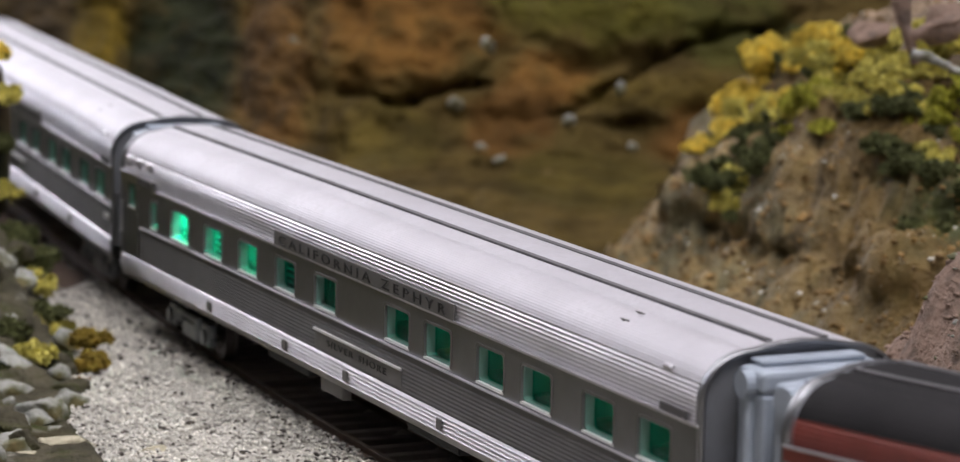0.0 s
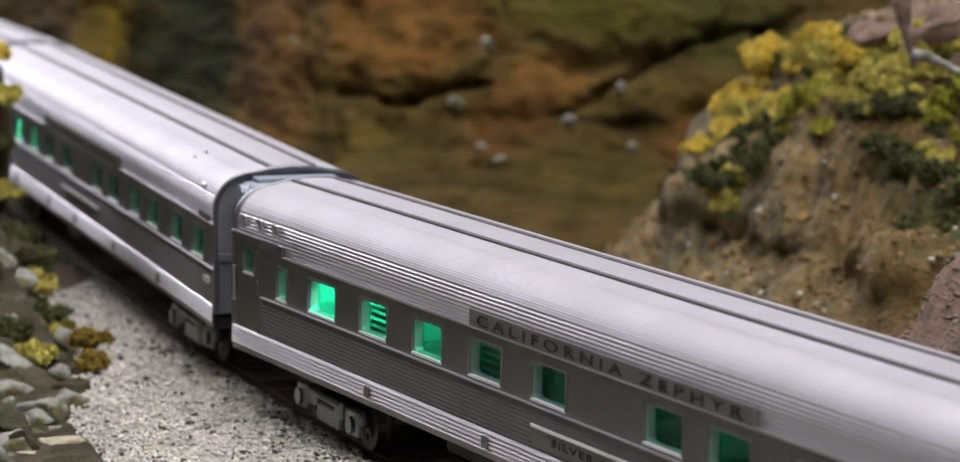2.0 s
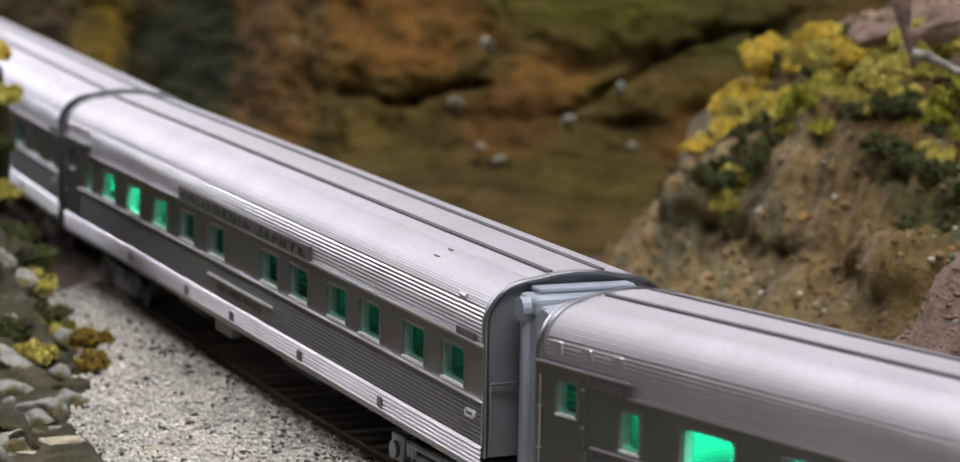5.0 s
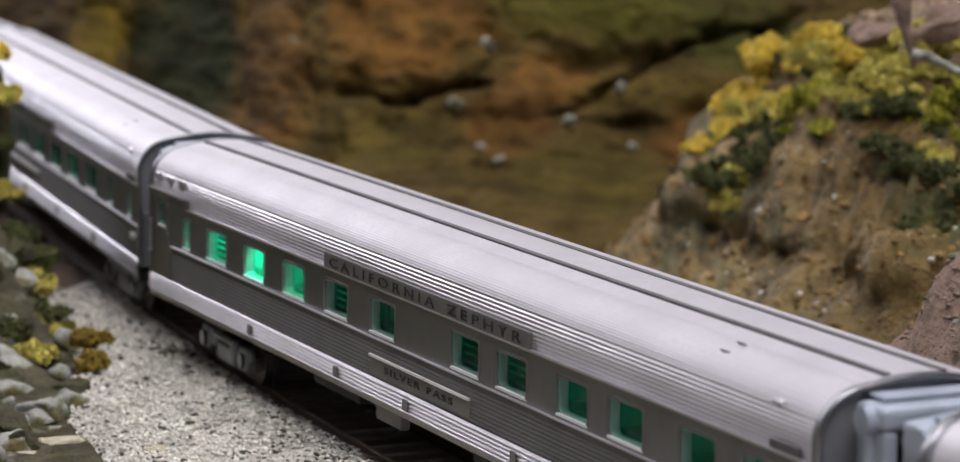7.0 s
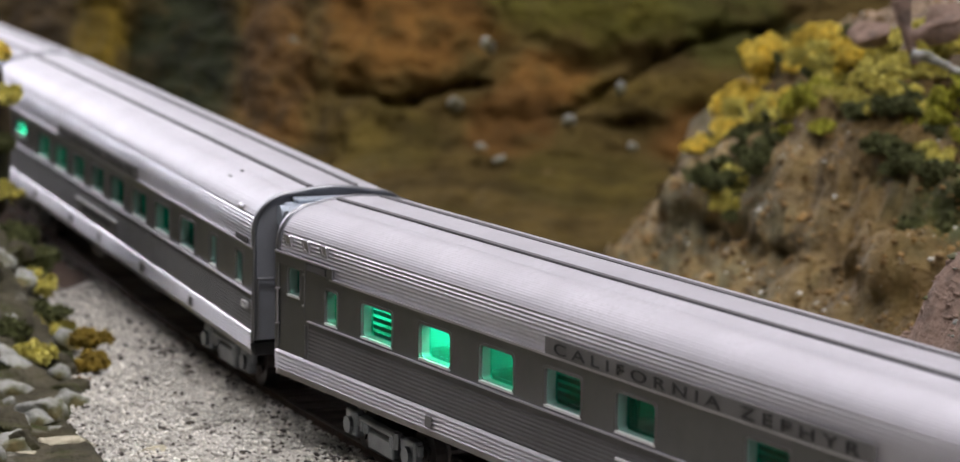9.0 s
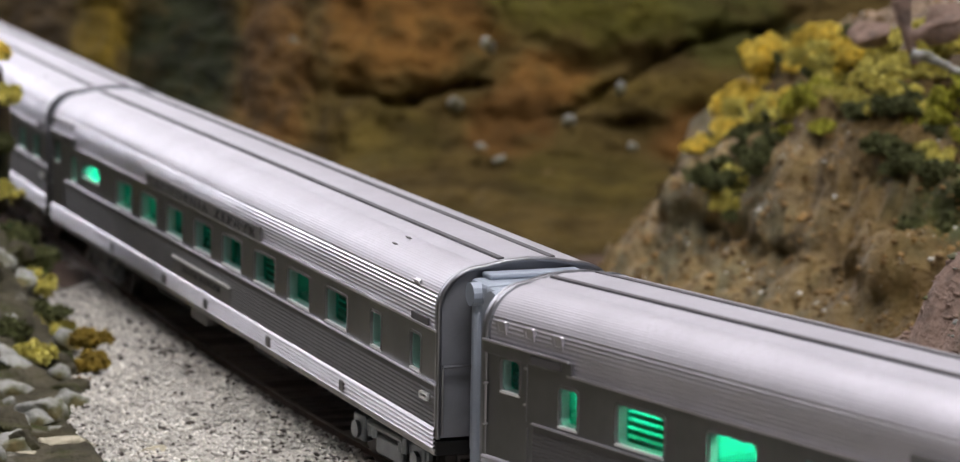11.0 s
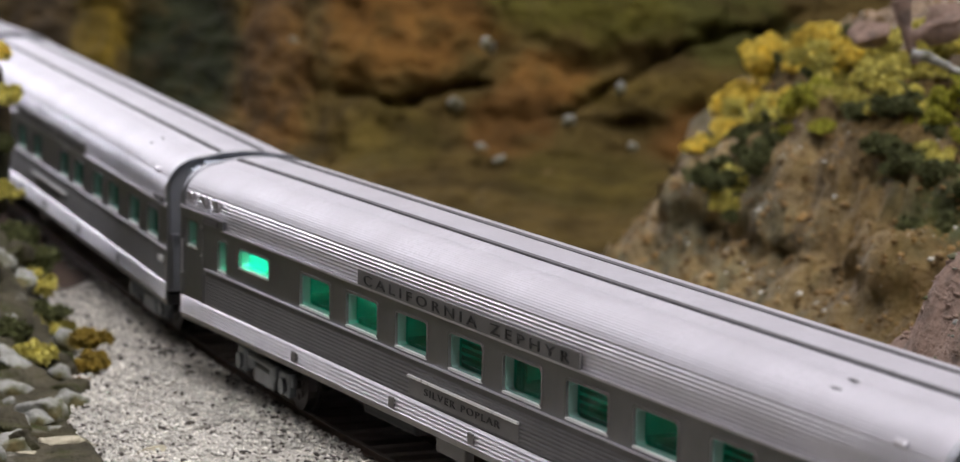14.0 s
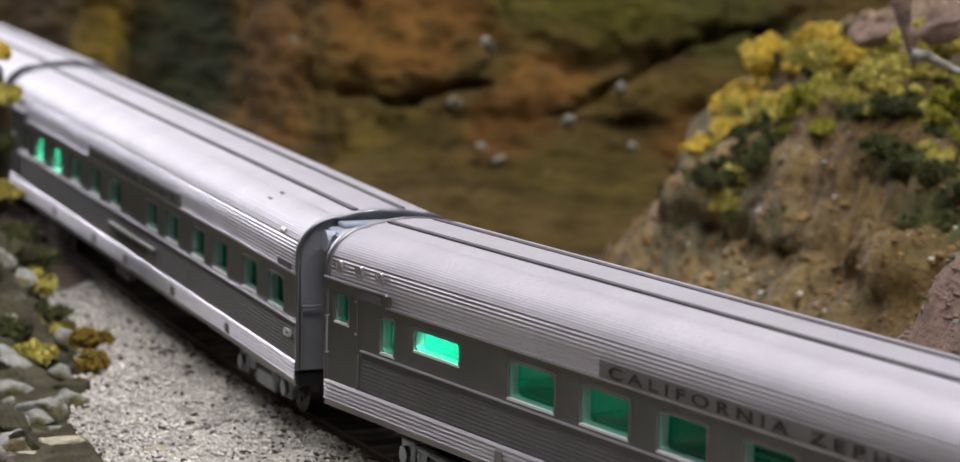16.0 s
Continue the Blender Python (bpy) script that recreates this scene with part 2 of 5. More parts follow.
def swept(pts, s0, s1, step):
    """A profile (offset to the near side, z) swept along the track's line."""
    bm = bmesh.new()
    prev = None
    for s in np.arange(s0, s1 + step / 2, step):
        p, th = on_track(s)
        nx, ny = math.sin(th), -math.cos(th)
        row = [bm.verts.new((p.x + nx * o, p.y + ny * o, z)) for o, z in pts]
        if prev:
            for i in range(len(pts)):
                j = (i + 1) % len(pts)
                bm.faces.new((prev[i], prev[j], row[j], row[i]))
        prev = row
    return bm


# ---- the unseen room round the layout, added for bounced light and reflections ----
def room():
    floor = tagged(link("floor", box(-3.0, 3.0, -2.5, 3.5, -1.02, -1.0), FLOORMAT), "dark carpet floor of the layout room", "floor", kind="structure")
    tagged(link("ceiling", box(-3.0, 3.0, -2.5, 3.5, CEIL, CEIL + 0.05), CEILPAINT), "plain white painted ceiling", "ceiling", kind="structure")
    for nm, b, m, lab in (("wall_north", (-3.0, 3.0, 3.5, 3.6, -1.0, CEIL), SKYPAINT, "unseen pale sky-painted wall, added for roof reflections"), ("wall_south", (-3.0, 3.0, -2.6, -2.5, -1.0, CEIL), WALLPAINT, "grey painted wall"),
                          ("wall_east", (3.0, 3.1, -2.5, 3.5, -1.0, CEIL), WALLPAINT, "grey painted wall"), ("wall_west", (-3.1, -3.0, -2.5, 3.5, -1.0, CEIL), WALLPAINT, "grey painted wall")):
        tagged(link(nm, box(*b), m), lab, "wall", kind="structure")
    for lx, ly, lz, lsx, lsy, lw in LAMPS:
        root = tagged(new("ceiling_light"), "unseen white ceiling light with tube diffuser", "light fixture", "ceiling lights")
        root.location = (lx, ly, lz + 0.036)
        for dx in (-1, 1):
            part("hanger", box(dx * lsx * 0.4 - 0.003, dx * lsx * 0.4 + 0.003, -0.003, 0.003, -0.001, max(0.001, CEIL - lz - 0.036)), CEILPAINT, root)
        part("housing", box(-lsx / 2 - 0.03, lsx / 2 + 0.03, -lsy / 2 - 0.03, lsy / 2 + 0.03, -0.03, 0, 0.006), CEILPAINT, root)
        part("diffuser", box(-lsx / 2, lsx / 2, -lsy / 2, lsy / 2, -0.036, -0.030), TUBE, root, "glowing tube diffuser")


room()


# ---- ground ----
def hash_noise(x, y, z, octaves=4, h=0.6):
    return noise.fractal(Vector((x, y, z)), h, 2.0, octaves)


def smooth_step(a, b, x):
    u = np.clip((x - a) / (b - a), 0.0, 1.0)
    return u * u * (3 - 2 * u)


def paint_zones(ob, colours):
    """Zone colours of a surface, one a vertex."""
    at = ob.data.color_attributes.new("zone", "FLOAT_COLOR", "POINT")
    rgba = np.ones((len(colours), 4))
    rgba[:, :3] = colours
    at.data.foreach_set("color", rgba.reshape(-1))


def ground_sheet():
    xs = np.concatenate([np.linspace(-2.2, -0.32, 16), np.arange(-0.31, 0.33, 0.004), np.linspace(0.35, 2.2, 16)])
    ys = np.concatenate([np.linspace(-0.35, 0.33, 8), np.arange(0.34, 1.3, 0.004), np.linspace(1.32, 2.9, 14)])
    bm = bmesh.new()
    rows = []
    for y in ys:
        row = []
        for x in xs:
            i = int(np.argmin((_x[::10] - x) ** 2 + (_y[::10] - y) ** 2)) * 10
            d = math.hypot(_x[i] - x, _y[i] - y)
            z = -0.0046 + 0.0028 * min(1.0, max(0.0, (d - 0.0098) / 0.002)) - 0.0026 * min(1.0, max(0.0, (d - 0.018) / 0.02)) - 0.004 * min(1.0, max(0.0, (d - 0.06) / 0.06))
            z += 0.0012 * hash_noise(x * 60, y * 60, 0.3) * min(1.0, d / 0.03)
            row.append(bm.verts.new((x, y, z)))
        rows.append(row)
    for a, b in zip(rows, rows[1:]):
        for i in range(len(a) - 1):
            bm.faces.new((a[i], a[i + 1], b[i + 1], b[i]))
    g = tagged(link("ground", bm, DIRT, smooth=True), "pale grey gravel ground of the layout", "ground", kind="structure")
    g.location.z = LIFT
    co = np.array([v.co[:] for v in g.data.vertices])
    far = smooth_step(0.700, 0.752, co[:, 1] + 0.02 * np.array([hash_noise(p[0] * 40, p[1] * 40, 0.0, 3) for p in co]))[:, None]
    paint_zones(g, (1 - far) * np.array((0.60, 0.565, 0.50)) + far * np.array((0.105, 0.070, 0.052)))
    tagged(link("benchwork", box(-2.2, 2.2, -0.35, 2.9, -0.10, -0.02), UNDER), "black layout table under the gravel", "table", kind="structure")


ground_sheet()


def scatter_stones(name, material, spots, rmin, rmax, seed, label):
    """Many small rough stones in one mesh; spots: (x, y, z) places."""
    rng = np.random.RandomState(seed)
    base = np.array([(1, 0, 0), (-0.5, 0.87, 0), (-0.5, -0.87, 0), (0.5, 0.5, 0.8), (-0.7, 0, 0.75), (0.4, -0.6, 0.8), (0, 0, -0.9)], float)
    tri = np.array([(0, 3, 5), (0, 1, 3), (1, 4, 3), (1, 2, 4), (2, 5, 4), (2, 0, 5), (3, 4, 5), (0, 6, 1), (1, 6, 2), (2, 6, 0)])
    n = len(spots)
    sp = np.array(spots)
    jit = 1 + rng.uniform(-0.36, 0.36, (n, len(base), 1))
    q = rng.normal(size=(n, 3, 3))
    q, _r = np.linalg.qr(q)
    size = rmin + (rmax - rmin) * rng.uniform(0, 1, (n, 1, 1)) ** 2.8
    axes = rng.uniform(0.65, 1.25, (n, 1, 3))
    co = np.einsum("nij,nkj->nki", q, base[None] * jit * axes * size)
    co[:, :, 2] *= 0.62
    co += sp[:, None, :]
    f = (tri[None] + (np.arange(n) * len(base))[:, None, None]).reshape(-1, 3)
    me = bpy.data.meshes.new(name)
    me.vertices.add(n * len(base))
    me.vertices.foreach_set("co", co.reshape(-1))
    me.loops.add(len(f) * 3)
    me.loops.foreach_set("vertex_index", f.reshape(-1))
    me.polygons.add(len(f))
    me.polygons.foreach_set("loop_start", np.arange(len(f)) * 3)
    me.update(calc_edges=True)
    me.materials.append(material)
    return tagged(new(name, me), label, "gravel", kind="stuff")


def ballast():
    rng = np.random.RandomState(5)
    pale, dark = [], []
    for _ in range(210000):
        s = rng.uniform(-0.30, 0.40)
        o = rng.uniform(-0.030, 0.068)
        if o > slope_edge(s) + 0.004:
            continue
        p, th = on_track(s)
        x, y = p.x + math.sin(th) * o, p.y - math.cos(th) * o
        if y + 0.02 * hash_noise(x * 40, y * 40, 0.0, 3) > 0.728 + 0.02 * rng.rand():
            continue
        z = -0.0011 - 0.0028 * min(1.0, max(0.0, (o - 0.016) / 0.02))
        if abs(o) < 0.0100:
            z = -0.0044
            if rng.rand() < 0.6:
                continue
        elif o < 0:
            z = -0.0035
            if rng.rand() < 0.5:
                continue
        q = (x, y, z + rng.uniform(-0.0005, 0.0003))
        patch = hash_noise(x * 45, y * 45, 3.0, 3) + (0.35 if o < 0.020 else 0.0) + 0.5 * min(1.0, max(0.0, (s - 0.12) / 0.15))
        (dark if rng.rand() < 0.03 + 0.10 * max(0.0, patch) else pale).append(q)
    scatter_stones("track_ballast", BALLAST, pale, 0.00022, 0.00074, 6, "pale grey crushed-stone ballast beside the track").location.z = LIFT
    scatter_stones("dark_ballast", DARKSTONE, dark, 0.0003, 0.0011, 8, "dark stones strewn in the pale ballast").location.z = LIFT


# ---- mossy slope on the near side, raised out of view to darken reflections ----
def slope_edge(s):
    return 0.032 + 0.026 * min(1.0, max(0.0, (s - 0.02) / 0.16)) + 0.004 * noise.noise(Vector((s * 30, 0, 2)))


def mossy_slope():
    bm = bmesh.new()
    prev = None
    for s in np.concatenate([np.arange(-1.2, -0.3, 0.02), np.arange(-0.3, 0.30, 0.0025)]):
        p, th = on_track(s)
        rise = min(1.0, max(0.0, (0.10 - s) / 0.12))
        rise = rise * rise * (3 - 2 * rise)
        e = slope_edge(s)
        row = []
        for k in range(64):
            d = 0.12 * (k / 63) ** 1.5 if k < 60 else 0.12 * (60 / 63) ** 1.5 + (k - 59) * 0.09
            x, y = p.x + math.sin(th) * (e + d), p.y - math.cos(th) * (e + d)
            # the unseen height is added so the car sides mirror something dark
            z = -0.0062 + 0.0030 * min(1.0, d / 0.004) + 0.075 * rise * (1 - math.exp(-d / 0.030))
            z += (0.0015 + 0.010 * rise * min(1.0, d / 0.02)) * hash_noise(x * 48, y * 48, 6.0, 6, 0.6) * min(1.0, d / 0.004)
            row.append(bm.verts.new((x, y, z)))
        if prev:
            for i in range(63):
                bm.faces.new((prev[i], prev[i + 1], row[i + 1], row[i]))
        prev = row
    tagged(link("mossy_slope", bm, MOSSEARTH, smooth=True), "dark mossy grey earth slope beside the track, raised out of view to darken reflections", "hillside", kind="structure").location.z = LIFT


mossy_slope()
ballast()


# ---- hill and bank beyond the track ----
def mound_height(x, y, c, r, top, fall, seed, rough, foot=1.0):
    """Height of a rounded hill over the ground, with gullies."""
    dx, dy = (x - c[0]) / r[0], (y - c[1]) / r[1]
    d = (1 - math.hypot(dx, dy)) * min(r)
    d += 0.010 * hash_noise(x * 22 + seed, y * 22, 1.0, 3)
    if d <= 0:
        return -0.008
    z = top * (1 - math.exp(-(d / fall) ** foot))
    z += rough * hash_noise(x * 42, y * 42, seed, 6, 0.55) * min(1.0, d / 0.01)
    return -0.008 + z - rough * 0.20 * abs(hash_noise(x * 50, y * 40, seed + 5.0, 3, 0.7)) * min(1.0, d / 0.02) + rough * 0.35 * abs(hash_noise(x * 150, y * 150, seed + 2.0, 3, 0.6)) * min(1.0, d / 0.01)


HILL = ((0.218, 0.80), (0.184, 0.222), 0.085, 0.046, 3.0, 0.0055, 1.35)
BANK = ((0.200, 0.560), (0.130, 0.100), 0.106, 0.032, 9.0, 0.0022)


def mound(name, spec, material, label, x0, x1, y0, y1, step, notch=0.0):
    bm = bmesh.new()
    rows = [[bm.verts.new((x, y, mound_height(x, y, *spec))) for x in np.arange(x0, x1, step)] for y in np.arange(y0, y1, step)]
    for a, b in zip(rows, rows[1:]):
        for i in range(len(a) - 1):
            if max(v.co.z for v in (a[i], a[i + 1], b[i + 1], b[i])) > -0.0079:
                bm.faces.new((a[i], a[i + 1], b[i + 1], b[i]))
    bmesh.ops.delete(bm, geom=[v for v in bm.verts if not v.link_faces], context="VERTS")
    for v in bm.verts if notch else ():
        # a washed-out hollow under a ledge
        c = v.co
        level = 0.0125 + 0.0035 * hash_noise(c.x * 30, c.y * 30, 7.0, 3)
        k = math.exp(-((c.z - level) / 0.0035) ** 2) * (0.45 + 0.55 * hash_noise(c.x * 26, c.y * 26, 11.0, 2))
        v.co += Vector((0.5, 0.85, 0.0)) * notch * max(0.0, k)
        lip = math.exp(-((c.z - level - 0.008) / 0.003) ** 2) * max(0.0, 0.5 + hash_noise(c.x * 55, c.y * 55, 13.0, 3))
        v.co += Vector((-0.4, -0.8, 0.1)) * notch * 0.35 * lip
    if notch:
        bm.normal_update()
        shift = []
        for v in bm.verts:
            c = v.co
            up = 1.0 if v.normal.z > 0 else -1.0
            k = 0.0034 * noise.fractal(c * 48, 0.7, 2.0, 4) + 0.0018 * abs(noise.noise(c * 170)) + 0.0012 * noise.noise(c * 420)
            shift.append(v.normal * up * k * min(1.0, max(0.0, (c.z + 0.008) / 0.006)))
        for v, d in zip(bm.verts, shift):
            v.co += d
    o = tagged(link(name, bm, material, smooth=True), label, "hillside", kind="structure")
    return o


def hill_zones(ob):
    co = np.array([v.co[:] for v in ob.data.vertices])
    n1 = np.array([hash_noise(p[0] * 32, p[1] * 32, p[2] * 32, 4) for p in co])
    n2 = np.array([hash_noise(p[0] * 90, p[1] * 90, p[2] * 40 + 3, 3) for p in co])
    col = np.tile((0.195, 0.122, 0.030), (len(co), 1))

    def lay(mask, c):
        col[:] += mask[:, None] * (np.array(c) - col)

    lay(smooth_step(0.0, 0.5, n1), (0.30, 0.200, 0.072))
    lay(smooth_step(0.1, 0.5, n2) * 0.6, (0.095, 0.060, 0.016))
    flank = smooth_step(0.092, 0.062, co[:, 0] + 0.012 * n1)
    lay(flank * 0.85, (0.36, 0.255, 0.105))
    lay(flank * smooth_step(0.0, 0.35, n2) * 0.8, (0.12, 0.115, 0.060))
    green = smooth_step(0.094, 0.104, co[:, 0] + 0.006 * n2) * smooth_step(0.026, 0.031, co[:, 2] + 0.004 * n1) * smooth_step(0.042, 0.037, co[:, 2])
    lay(green, (0.075, 0.085, 0.006))
    lay(smooth_step(0.056, 0.064, co[:, 2] + 0.004 * n1), (0.36, 0.255, 0.165))
    paint_zones(ob, col)


hill = mound("hillside", HILL, EARTH, "brown earth hillside with moss and small stones", 0.02, 0.26, 0.57, 0.98, 0.0014, 0.010)
hill_zones(hill)
bank = mound("gravel_bank", BANK, PINKGRAVEL, "pinkish gravel bank beside the track", 0.05, 0.35, 0.44, 0.68, 0.0020)


def surface_of(ob):
    """Height of a built mound at (x, y)."""
    tree = BVHTree.FromPolygons([v.co.copy() for v in ob.data.vertices], [tuple(p.vertices) for p in ob.data.polygons])

    def height(x, y):
        hit = tree.ray_cast(Vector((x, y, 0.3)), Vector((0, 0, -1)))[0]
        return hit.z if hit else -0.02
    return height


on_hill, on_bank = surface_of(hill), surface_of(bank)


def strewn(name, height, material, n, x0, x1, y0, y1, rmin, rmax, seed, label):
    """Small stones lying on a mound."""
    rng = np.random.RandomState(seed)
    pts = []
    while len(pts) < n:
        x, y = rng.uniform(x0, x1), rng.uniform(y0, y1)
        z = height(x, y)
        if z > -0.004:
            pts.append((x, y, z))
    scatter_stones(name, material, pts, rmin, rmax, seed + 1, label)


strewn("hillside_pebbles", on_hill, CRUMB, 9000, 0.03, 0.16, 0.58, 0.84, 0.0003, 0.0014, 31, "brown earth crumbs and pebbles on the hillside")
# pebbles in near-white, which paints the sparkle of the glossy earth
strewn("pale_pebbles", on_hill, WHITESTONE, 800, 0.04, 0.16, 0.58, 0.84, 0.0002, 0.0010, 33, "pale pebbles, white for the glints on the hillside")
strewn("bank_gravel", on_bank, PINKGRAVEL, 5000, 0.06, 0.18, 0.45, 0.64, 0.0003, 0.0012, 35, "pinkish gravel lying on the bank")
strewn("bank_stones", on_bank, GREYROCK, 220, 0.085, 0.16, 0.45, 0.60, 0.0006, 0.0022, 37, "grey stones lying on the gravel bank")


# ---- rock face behind the track ----
# bulges of the face: x, way up the sheet, half width, half height, tilt, height
BULGES = [(-0.025, 0.212, 0.031, 0.028, 0, 0.0108), (-0.069, 0.188, 0.013, 0.056, -5, 0.0060), (-0.108, 0.190, 0.024, 0.040, 0, -0.0072), (-0.144, 0.196, 0.010, 0.028, 0, 0.0054),
          (0.040, 0.219, 0.040, 0.021, 12, 0.0096), (0.015, 0.186, 0.016, 0.015, 25, 0.0048), (0.061, 0.185, 0.027, 0.009, 28, 0.0060), (-0.031, 0.158, 0.016, 0.030, 0, 0.0048),
          (0.009, 0.165, 0.017, 0.020, 0, 0.0036), (-0.005, 0.102, 0.038, 0.042, 0, 0.0030), (0.034, 0.141, 0.024, 0.034, 10, 0.0030), (0.081, 0.214, 0.018, 0.016, 20, 0.0042)]
# cracks: width, depth, then points x, way up
CRACKS = [(0.0022, 0.016, ((-0.048, 0.183), (-0.039, 0.181), (-0.029, 0.178), (-0.019, 0.181), (-0.009, 0.184), (0.002, 0.186))), (0.0016, 0.007, ((-0.048, 0.183), (-0.048, 0.170), (-0.048, 0.145))),
          (0.0020, 0.015, ((0.024, 0.175), (0.035, 0.181), (0.046, 0.190), (0.056, 0.199), (0.066, 0.205), (0.080, 0.211), (0.103, 0.216))), (0.0014, 0.006, ((0.031, 0.172), (0.043, 0.170), (0.055, 0.172))),
          (0.0030, 0.006, ((-0.060, 0.240), (-0.061, 0.197), (-0.053, 0.170))), (0.0035, 0.008, ((-0.083, 0.240), (-0.084, 0.185), (-0.080, 0.165))), (0.0035, 0.010, ((-0.134, 0.240), (-0.130, 0.177))),
          (0.0016, 0.004, ((-0.003, 0.178), (0.001, 0.155), (-0.002, 0.095))), (0.0025, 0.006, ((0.003, 0.189), (0.006, 0.240))), (0.0030, 0.005, ((0.015, 0.133), (0.024, 0.122))), (0.0030, 0.010, ((0.092, 0.209), (0.105, 0.222)))]
# stain and shade colours of the plaster: x, way up, radii, colour
# the third entry paints the shadow in the dark green recess
STAINS_AND_SHADE = [(-0.025, 0.214, 0.034, 0.032, (0.22, 0.115, 0.030)), (-0.072, 0.190, 0.016, 0.060, (0.17, 0.095, 0.030)), (-0.108, 0.190, 0.026, 0.050, (0.034, 0.040, 0.018)), (-0.144, 0.200, 0.012, 0.040, (0.22, 0.155, 0.022)),
          (-0.172, 0.195, 0.018, 0.030, (0.085, 0.060, 0.030)), (0.042, 0.224, 0.046, 0.022, (0.115, 0.105, 0.018)), (0.082, 0.216, 0.022, 0.022, (0.090, 0.088, 0.022)), (0.020, 0.188, 0.018, 0.012, (0.20, 0.105, 0.028)),
          (0.060, 0.184, 0.030, 0.010, (0.145, 0.105, 0.026)), (-0.031, 0.158, 0.018, 0.024, (0.130, 0.098, 0.024)), (0.010, 0.168, 0.016, 0.020, (0.165, 0.088, 0.026)), (0.034, 0.130, 0.028, 0.036, (0.110, 0.085, 0.022)), (0.072, 0.165, 0.020, 0.016, (0.155, 0.080, 0.022))]


def face_point(X, w):
    """The cast rock face as a sheet: x along it, w its way up."""
    X, w = np.atleast_1d(np.asarray(X, float)), np.atleast_1d(np.asarray(w, float))
    knots = [0.0, 0.14, 0.16, 0.246, 0.336]
    y = np.interp(w, knots, [0.80, 0.939, 0.955, 1.02, 1.10])
    z = np.interp(w, knots, [-0.012, 0.0045, 0.010, 0.070, 0.11])
    y = y + 1.3 * np.maximum(-(X + 0.05), 0) - 0.15 * np.maximum(X, 0) + 0.12 * np.clip(-(X + 0.05) / 0.08, 0, 1) * np.clip(1 - w / 0.16, 0, 1)
    wn = np.where(w < 0.15, 0.15 - (0.15 - w) * 0.32, w)
    warp = np.array([(hash_noise(a * 60, b * 60, 1.0, 3), hash_noise(a * 60, b * 60, 9.0, 3)) for a, b in zip(X, w)])
    Xw, ww = X + 0.0030 * warp[:, 0], w + 0.0030 * warp[:, 1]
    h = np.zeros(len(X))
    for cx, cw, rx, rw, tilt, hh in BULGES:
        a = radians(tilt)
        p, q = (Xw - cx) * math.cos(a) + (ww - cw) * math.sin(a), -(Xw - cx) * math.sin(a) + (ww - cw) * math.cos(a)
        h += hh * np.clip(1 - (np.abs(p / rx) ** 2.6 + np.abs(q / rw) ** 2.6), 0, 1) ** 0.6
    for wd, dp, pts in CRACKS:
        dist = np.full(len(X), 9.0)
        for (x0, w0), (x1, w1) in zip(pts, pts[1:]):
            u = np.clip(((Xw - x0) * (x1 - x0) + (ww - w0) * (w1 - w0)) / ((x1 - x0) ** 2 + (w1 - w0) ** 2), 0, 1)
            dist = np.minimum(dist, np.hypot(Xw - x0 - u * (x1 - x0), ww - w0 - u * (w1 - w0)))
        h -= 0.6 * dp * np.exp(-(dist / (0.75 * wd)) ** 2) * (0.8 + 0.4 * warp[:, 0])
    h += 0.0050 * np.array([hash_noise(a * 40, b * 40, 5.0, 5, 0.65) for a, b in zip(X, wn)])
    return X, y - 0.92 * h, z + 0.35 * h


def rock_face():
    xs = np.concatenate([np.arange(-0.95, -0.27, 0.02), np.arange(-0.26, 0.16, 0.0014), np.arange(0.17, 0.95, 0.03)])
    ws = np.concatenate([np.arange(0.0, 0.06, 0.004), np.arange(0.06, 0.246, 0.0013), np.arange(0.25, 0.274, 0.008)])
    X, W = (g.reshape(-1) for g in np.meshgrid(xs, ws))
    x, y, z = face_point(X, W)
    line = np.stack([_x, _y], 1)[::10]
    gap = np.min(np.hypot(x[:, None] - line[None, :, 0], y[:, None] - line[None, :, 1]), axis=1)
    z = np.where(gap < 0.026, np.minimum(z, -0.010), z)
    nx = len(xs)
    i = np.arange(len(ws) - 1)[:, None] * nx + np.arange(nx - 1)[None]
    faces = np.stack([i, i + 1, i + nx + 1, i + nx], -1).reshape(-1, 4)
    me = bpy.data.meshes.new("rock_face")
    me.from_pydata(np.stack([x, y, z], 1).tolist(), [], faces.tolist())
    me.materials.append(FACEROCK)
    me.shade_smooth()
    o = tagged(new("rock_face", me), "brown and olive cast rock face with dark cracks", "rock face", kind="structure")
    Wn = np.where(W < 0.15, 0.15 - (0.15 - W) * 0.32, W)
    n1 = np.array([hash_noise(a * 45, b * 45, 21.0, 4) for a, b in zip(X, Wn)])
    n2 = np.array([hash_noise(a * 70, b * 70, 27.0, 4) for a, b in zip(X, Wn)])
    col = np.tile((0.118, 0.084, 0.027), (len(X), 1))
    for cx, cw, rx, rw, c in STAINS_AND_SHADE:
        d = np.hypot((X - cx) / rx, (W - cw) / rw) + 0.22 * n1
        col += smooth_step(1.15, 0.65, d)[:, None] * (np.array(c) - col)
    col += (smooth_step(0.15, 0.6, n2) * 0.5)[:, None] * (np.array((0.085, 0.060, 0.018)) - col)
    paint_zones(o, col)


rock_face()


